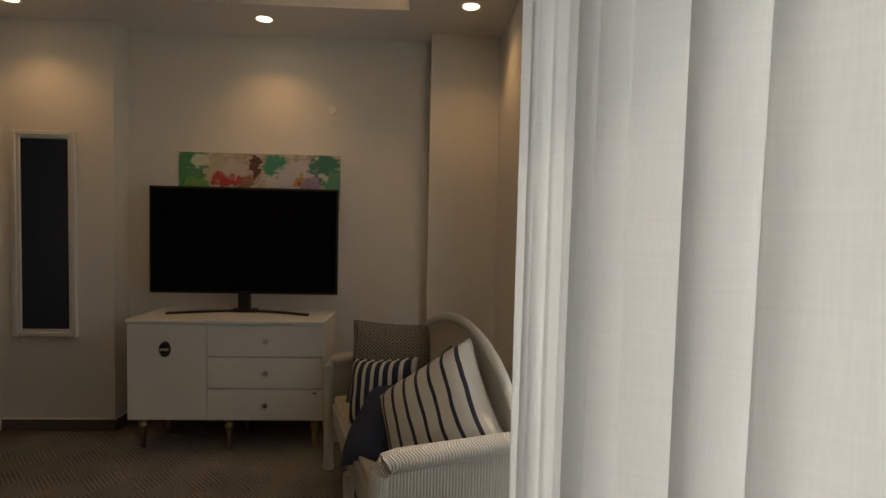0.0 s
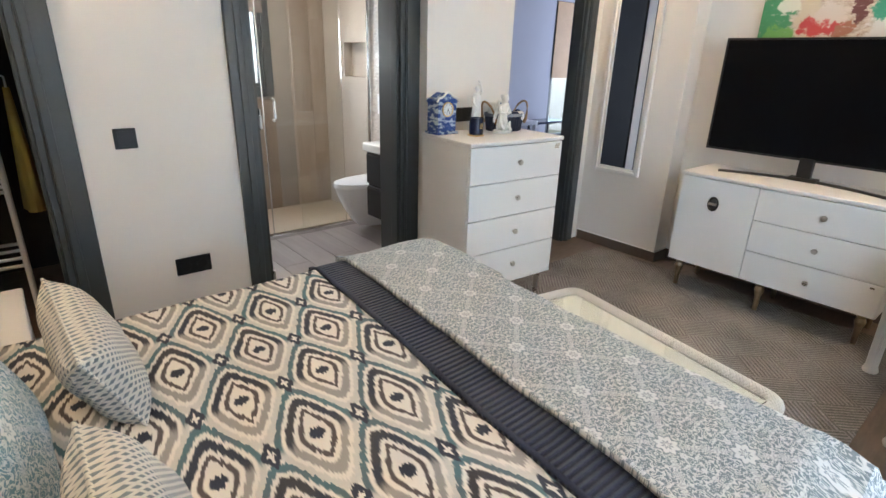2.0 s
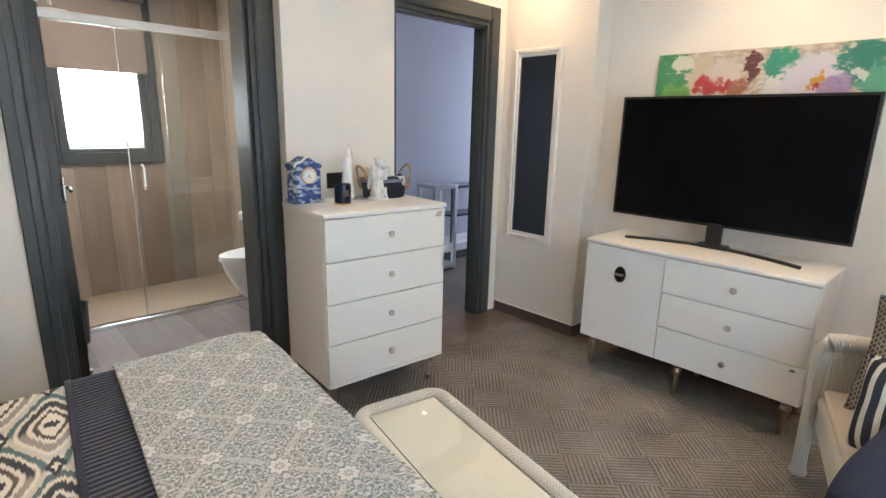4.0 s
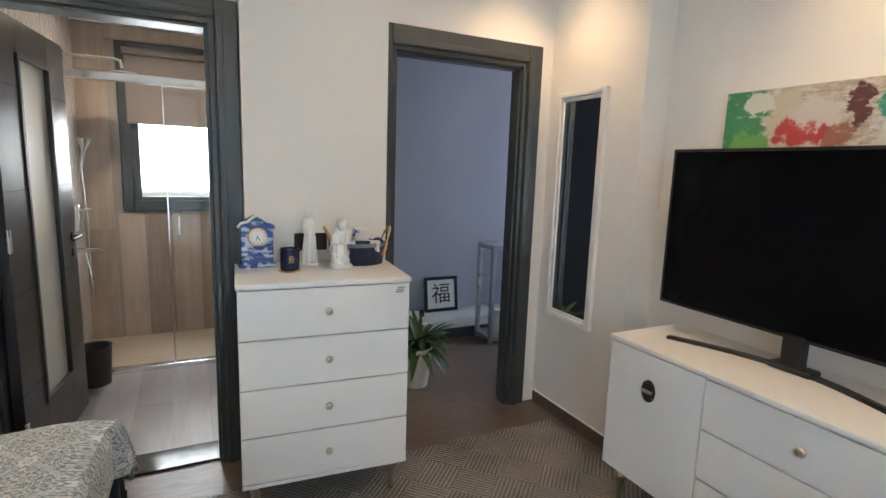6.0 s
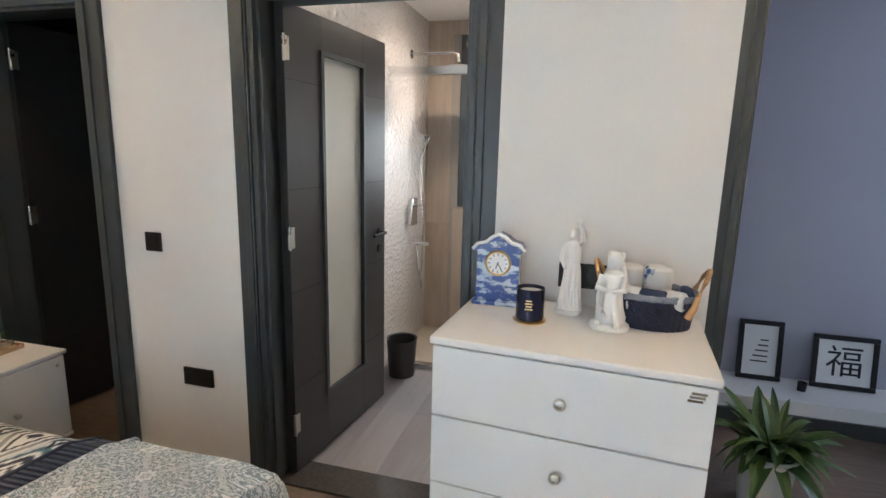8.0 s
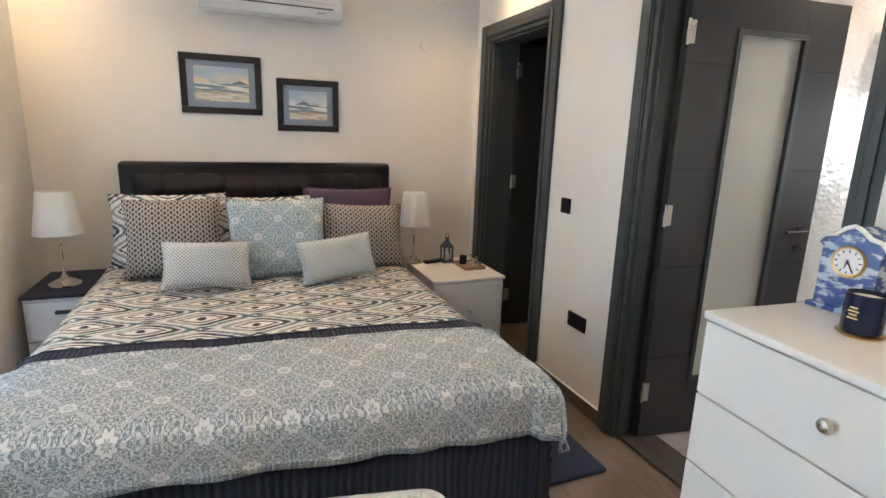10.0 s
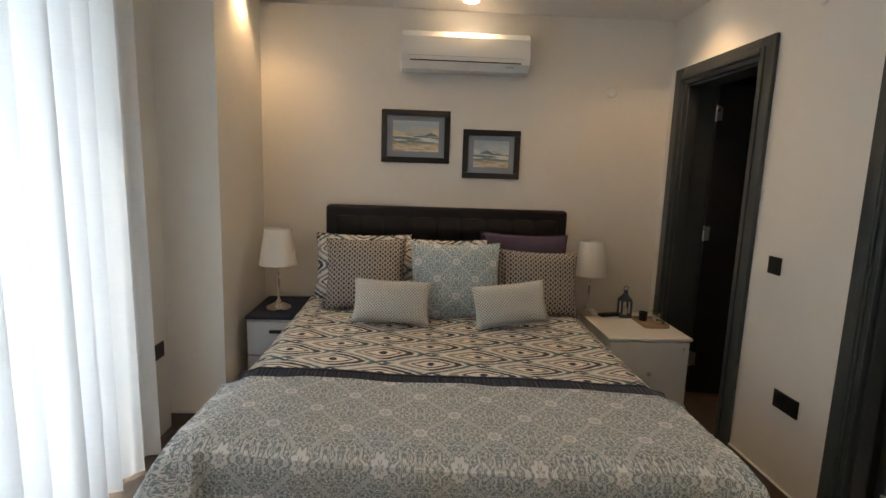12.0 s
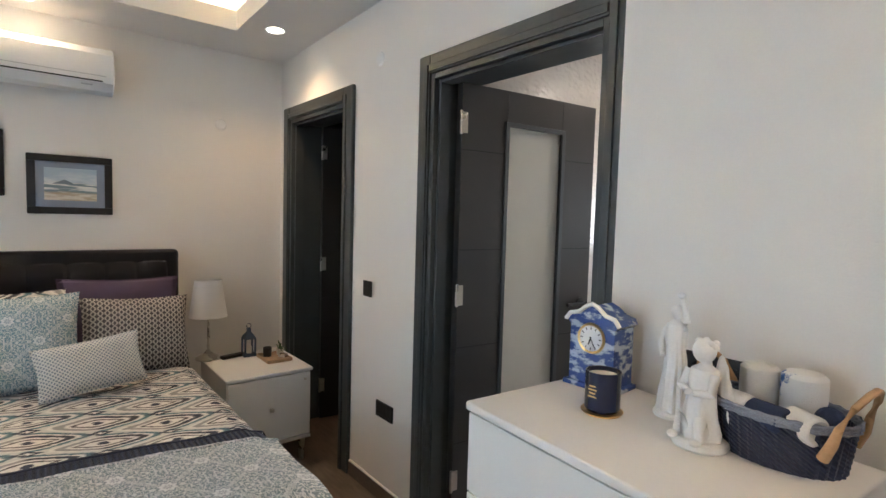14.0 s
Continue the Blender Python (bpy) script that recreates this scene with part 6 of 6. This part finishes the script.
part("stand_bridge", box(-0.02, -0.075, 0.0, 0.05, 0.075, 0.022, 0.006, 3), BLACK, tv)
part("maker_plate", box(-0.006, -0.02, 0.112, 0.0, 0.02, 0.118), NICKEL, tv)

pc = thing("canvas_painting", "long abstract canvas in greens, reds and whites", "painting", (4.552, -1.58, 1.615))
part("canvas", box(0, -0.525, -0.19, 0.004, 0.525, 0.19, 0.001), CANVAS, pc)
part("stretcher", box(0.004, -0.523, -0.188, 0.045, 0.523, 0.188, 0.003), TOWEL, pc)

# ---------- wicker settee ----------
st = thing("wicker_settee", "white wicker settee with rolled arms and an arched back", "settee", (3.93, -2.165, 0), 196.6)
SL, SD = 1.34, 0.47
OATMEAL = striped("oatmeal_ribbed_cloth", (0.52, 0.47, 0.40), (0.62, 0.57, 0.49), 0.012, 0.5)
part("seat", box(0.05, 0.0, 0.33, SL - 0.05, SD, 0.385, 0.02, 3), WICKER, st)
part("seat_pad", box(0.055, 0.012, 0.386, SL - 0.055, SD - 0.03, 0.418, 0.014, 3), OATMEAL, st, "oatmeal cloth seat pad")
part("apron", box(0.06, 0.005, 0.25, SL - 0.06, 0.035, 0.328, 0.008), WICKER, st)
bm = bmesh.new()
n = 40
for s in (0, 1):
    for i in range(n + 1):
        u = i / n
        top = 0.64 + 0.28 * math.sin(math.pi * u) ** 0.6
        for z in (0.34, top):
            bm.verts.new((0.04 + (SL - 0.08) * u, SD - 0.045 + 0.10 * (z - 0.34) + s * 0.03, z))
bm.verts.ensure_lookup_table()
q = 2 * (n + 1)
for i in range(n):
    a, b = 2 * i, 2 * i + 2
    bm.faces.new([bm.verts[k] for k in (a, b, b + 1, a + 1)])
    bm.faces.new([bm.verts[k + q] for k in (a, a + 1, b + 1, b)])
    bm.faces.new([bm.verts[k] for k in (a + 1, b + 1, b + 1 + q, a + 1 + q)])
    bm.faces.new([bm.verts[k] for k in (a, a + q, b + q, b)])
part("backrest", bm, WICKER, st)
part("back_rim", tube([(0.04 + (SL - 0.08) * i / n, SD - 0.03 + 0.10 * (0.26 + 0.30 * math.sin(math.pi * i / n) ** 0.6), 0.64 + 0.28 * math.sin(math.pi * i / n) ** 0.6) for i in range(n + 1)], 0.024, 10), WICKER, st)
for x in (0.0, SL):
    s = 1 if x == 0 else -1
    part("arm_panel", box(x + s * 0.018, 0.0, 0.16, x + s * 0.048, SD - 0.02, 0.585, 0.008), WICKER, st)
    part("arm_roll", tube([(x + s * 0.033, -0.012, 0.02), (x + s * 0.033, -0.014, 0.30), (x + s * 0.033, -0.016, 0.52), (x + s * 0.033, -0.010, 0.575), (x + s * 0.033, 0.012, 0.600), (x + s * 0.033, 0.05, 0.607), (x + s * 0.033, SD * 0.6, 0.612), (x + s * 0.033, SD, 0.62)], [0.026, 0.027, 0.032, 0.036, 0.038, 0.038, 0.037, 0.034], 16), WICKER, st)
    part("arm_rail", tube([(x + s * 0.033, 0.0, 0.17), (x + s * 0.033, SD - 0.02, 0.17)], 0.016), WICKER, st)
    part("back_stile", tube([(x + s * 0.033, SD - 0.015, 0.0), (x + s * 0.033, SD - 0.02, 0.35), (x + s * 0.033, SD, 0.66)], 0.026), WICKER, st)
    part("bracket", tube([(x + s * 0.033, SD - 0.03, 0.36), (x + s * 0.033, SD - 0.10, 0.22), (x + s * 0.033, SD - 0.20, 0.17)], 0.012), WICKER, st)
    part("foot", turned([(0, 0), (0.028, 0.004), (0.034, 0.02), (0.026, 0.045), (0, 0.05)], 16, (x + s * 0.033, -0.012, 0)), WICKER, st)
for y in (0.0, SD - 0.03):
    part("leg", turned([(0, 0), (0.020, 0.004), (0.026, 0.02), (0.016, 0.045), (0.022, 0.10), (0.026, 0.27), (0, 0.27)], 14, (0.66, y, 0)), WICKER, st)


def on_settee(mat, label, lx, ly, z, yaw, lean, w, h, t, spin, seed):
    p = pillow(mat, label, (0, 0, 0), 0, 0, w, h, t, spin, seed)
    c = pose(3.93, -2.165, 0, 0, 0, 196.6) @ Vector((lx, ly, z))
    p.matrix_world = facing(c, 196.6 + yaw, lean, spin)
    return p


on_settee(TAUPE, "large taupe knitted cushion in the corner of the settee", 0.26, 0.30, 0.635, -14, 22, 0.47, 0.42, 0.16, -3, 11)
on_settee(TAUPE, "taupe knitted cushion leaning on the settee back", 0.80, 0.35, 0.575, -42, 24, 0.38, 0.38, 0.12, 42, 12)
on_settee(STRIPE2, "small navy and white striped cushion", 0.50, 0.18, 0.560, -42, 20, 0.34, 0.32, 0.18, 8, 13)
on_settee(BLUETOWEL, "plain navy cushion tipped forward on the settee", 0.72, 0.12, 0.500, -78, 42, 0.28, 0.38, 0.15, 24, 14)
on_settee(STRIPE, "large white cushion with thin navy stripes", 1.00, 0.28, 0.615, -62, 32, 0.48, 0.46, 0.20, 44, 15)

# ---------- wicker trunk with a glass top ----------
tk = thing("wicker_chest", "white wicker trunk with an inset glass top at the bed foot", "chest", (2.448, -1.648, 0), -10.8)
TW, TL, TH_ = 0.158, 0.458, 0.45
for a in ((-TW, -TL, TW, -TL + 0.03), (-TW, TL - 0.03, TW, TL), (-TW, -TL + 0.03, -TW + 0.03, TL - 0.03), (TW - 0.03, -TL + 0.03, TW, TL - 0.03)):
    part("side", box(a[0], a[1], 0.02, a[2], a[3], TH_ - 0.03, 0.004), WICKER, tk)
part("lid", box(-TW + 0.03, -TL + 0.03, TH_ - 0.045, TW - 0.03, TL - 0.03, TH_ - 0.02, 0.003), LIDPAPER, tk, "pale painted lid panel")
pts = [(-TW, -TL), (TW, -TL), (TW, TL), (-TW, TL)]
path = []
for k in range(4):
    cx, cy = (pts[k][0] * (1 - 0.05 / TW), pts[k][1] * (1 - 0.05 / TL))
    a0 = (180, 270, 0, 90)[k]
    path += [(p[0], p[1], TH_ - 0.022) for p in arc((cx, cy, 0), 0.05, a0, a0 + 90, 6, "xy")]
path.append(path[0])
part("rim", tube(path, 0.026, 10), WICKER, tk, "rolled wicker rim")
gt = part("glass_top", box(-TW + 0.028, -TL + 0.028, TH_ - 0.018, TW - 0.028, TL - 0.028, TH_ - 0.012, 0.002), GLASS, tk, "clear glass top")
gt.visible_shadow = False
for x in (-TW + 0.03, TW - 0.03):
    for y in (-TL + 0.03, TL - 0.03):
        part("foot", box(x - 0.02, y - 0.02, 0, x + 0.02, y + 0.02, 0.025, 0.004), WICKER, tk)

# ---------- rugs ----------
bm = box(2.36, -2.25, 0.0, 4.358, -0.28, 0.009, 0.003)
solid("rug", bm, RUG, "flat grey woven rug with a diagonal line pattern", "rug")
SHAG = plain("navy_shag", (0.016, 0.022, 0.045), 0.95, 0, 180, 0.5, 0.01)
solid("bedside_rug", box(0.95, -0.74, 0.0, 1.98, -0.21, 0.022, 0.01, 3), SHAG, "thick navy bedside rug", "rug")

# ---------- ceiling downlights ----------
for x, y in ((0.37, -2.64), (0.19, -1.38), (0.57, -0.26), (4.29, -1.68), (3.98, -2.90), (4.13, -0.32)):
    t = thing("downlight", "round recessed warm white ceiling downlight", "ceiling light", (x, y, H1 + SLOPE * x), group="bedroom downlights")
    part("trim_ring", turned([(0.043, 0), (0.055, -0.004), (0.058, 0), (0.043, 0.002)], 28), WHITE, t)
    part("diffuser", turned([(0, -0.002), (0.044, -0.002), (0.044, 0.001), (0, 0.001)], 28), BULB, t)
    lamp("downlight_beam", "SPOT", look((x, y, H1 + SLOPE * x - 0.02), (x, y, 0)), 12, (1.0, 0.64, 0.33), cone=125)

# ---------- bathroom tiles, last ----------
long_tile = mesh_of("tile", box(-0.0985, -0.5985, 0, 0.0985, 0.5985, 0.004, 0.0008, 1), TILE_F, False)
short_tile = mesh_of("tile", box(-0.0985, -0.2985, 0, 0.0985, 0.2985, 0.004, 0.0008, 1), TILE_F, False)
for i in range(8):
    x, y = BX0 + 0.1 + 0.2 * i, TH
    for me, l in (((long_tile, 1.2), (short_tile, 0.6)) if i % 2 else ((short_tile, 0.6), (long_tile, 1.2))):
        if x < BX1 - 0.05:
            o = new("tile", me)
            o.parent = bf
            o.location = (x, y + l / 2, -0.004)
        y += l
me = mesh_of("tile", box(-0.0985, 0, -0.5985, 0.0985, 0.006, 0.5985, 0.0008, 1), TILE_V, False)
for i in range(8):
    for j in range(3):
        x, z = BX0 + 0.1 + 0.2 * i, 0.3 + 1.2 * j - 0.4 * (i % 3)
        # leave the window free
        if x < BX1 and (x + 0.1 < WX0 or x - 0.1 > WX1):
            o = new("tile", me)
            o.parent = bb
            o.location = (x, BY1 - 0.006, z)
for x0, x1, z0, z1 in ((1.98, 2.16, 0.0, 1.02), (2.16, 2.36, 0.0, 1.02), (2.36, 2.56, 0.0, 1.02), (2.56, 2.78, 0.0, 1.02), (1.96, 2.36, 2.34, 2.44), (2.36, 2.78, 2.34, 2.44)):
    part("tile", box(x0 + 0.002, BY1 - 0.006, z0, x1 - 0.002, BY1, z1), TILE_V, bb, smooth=False)
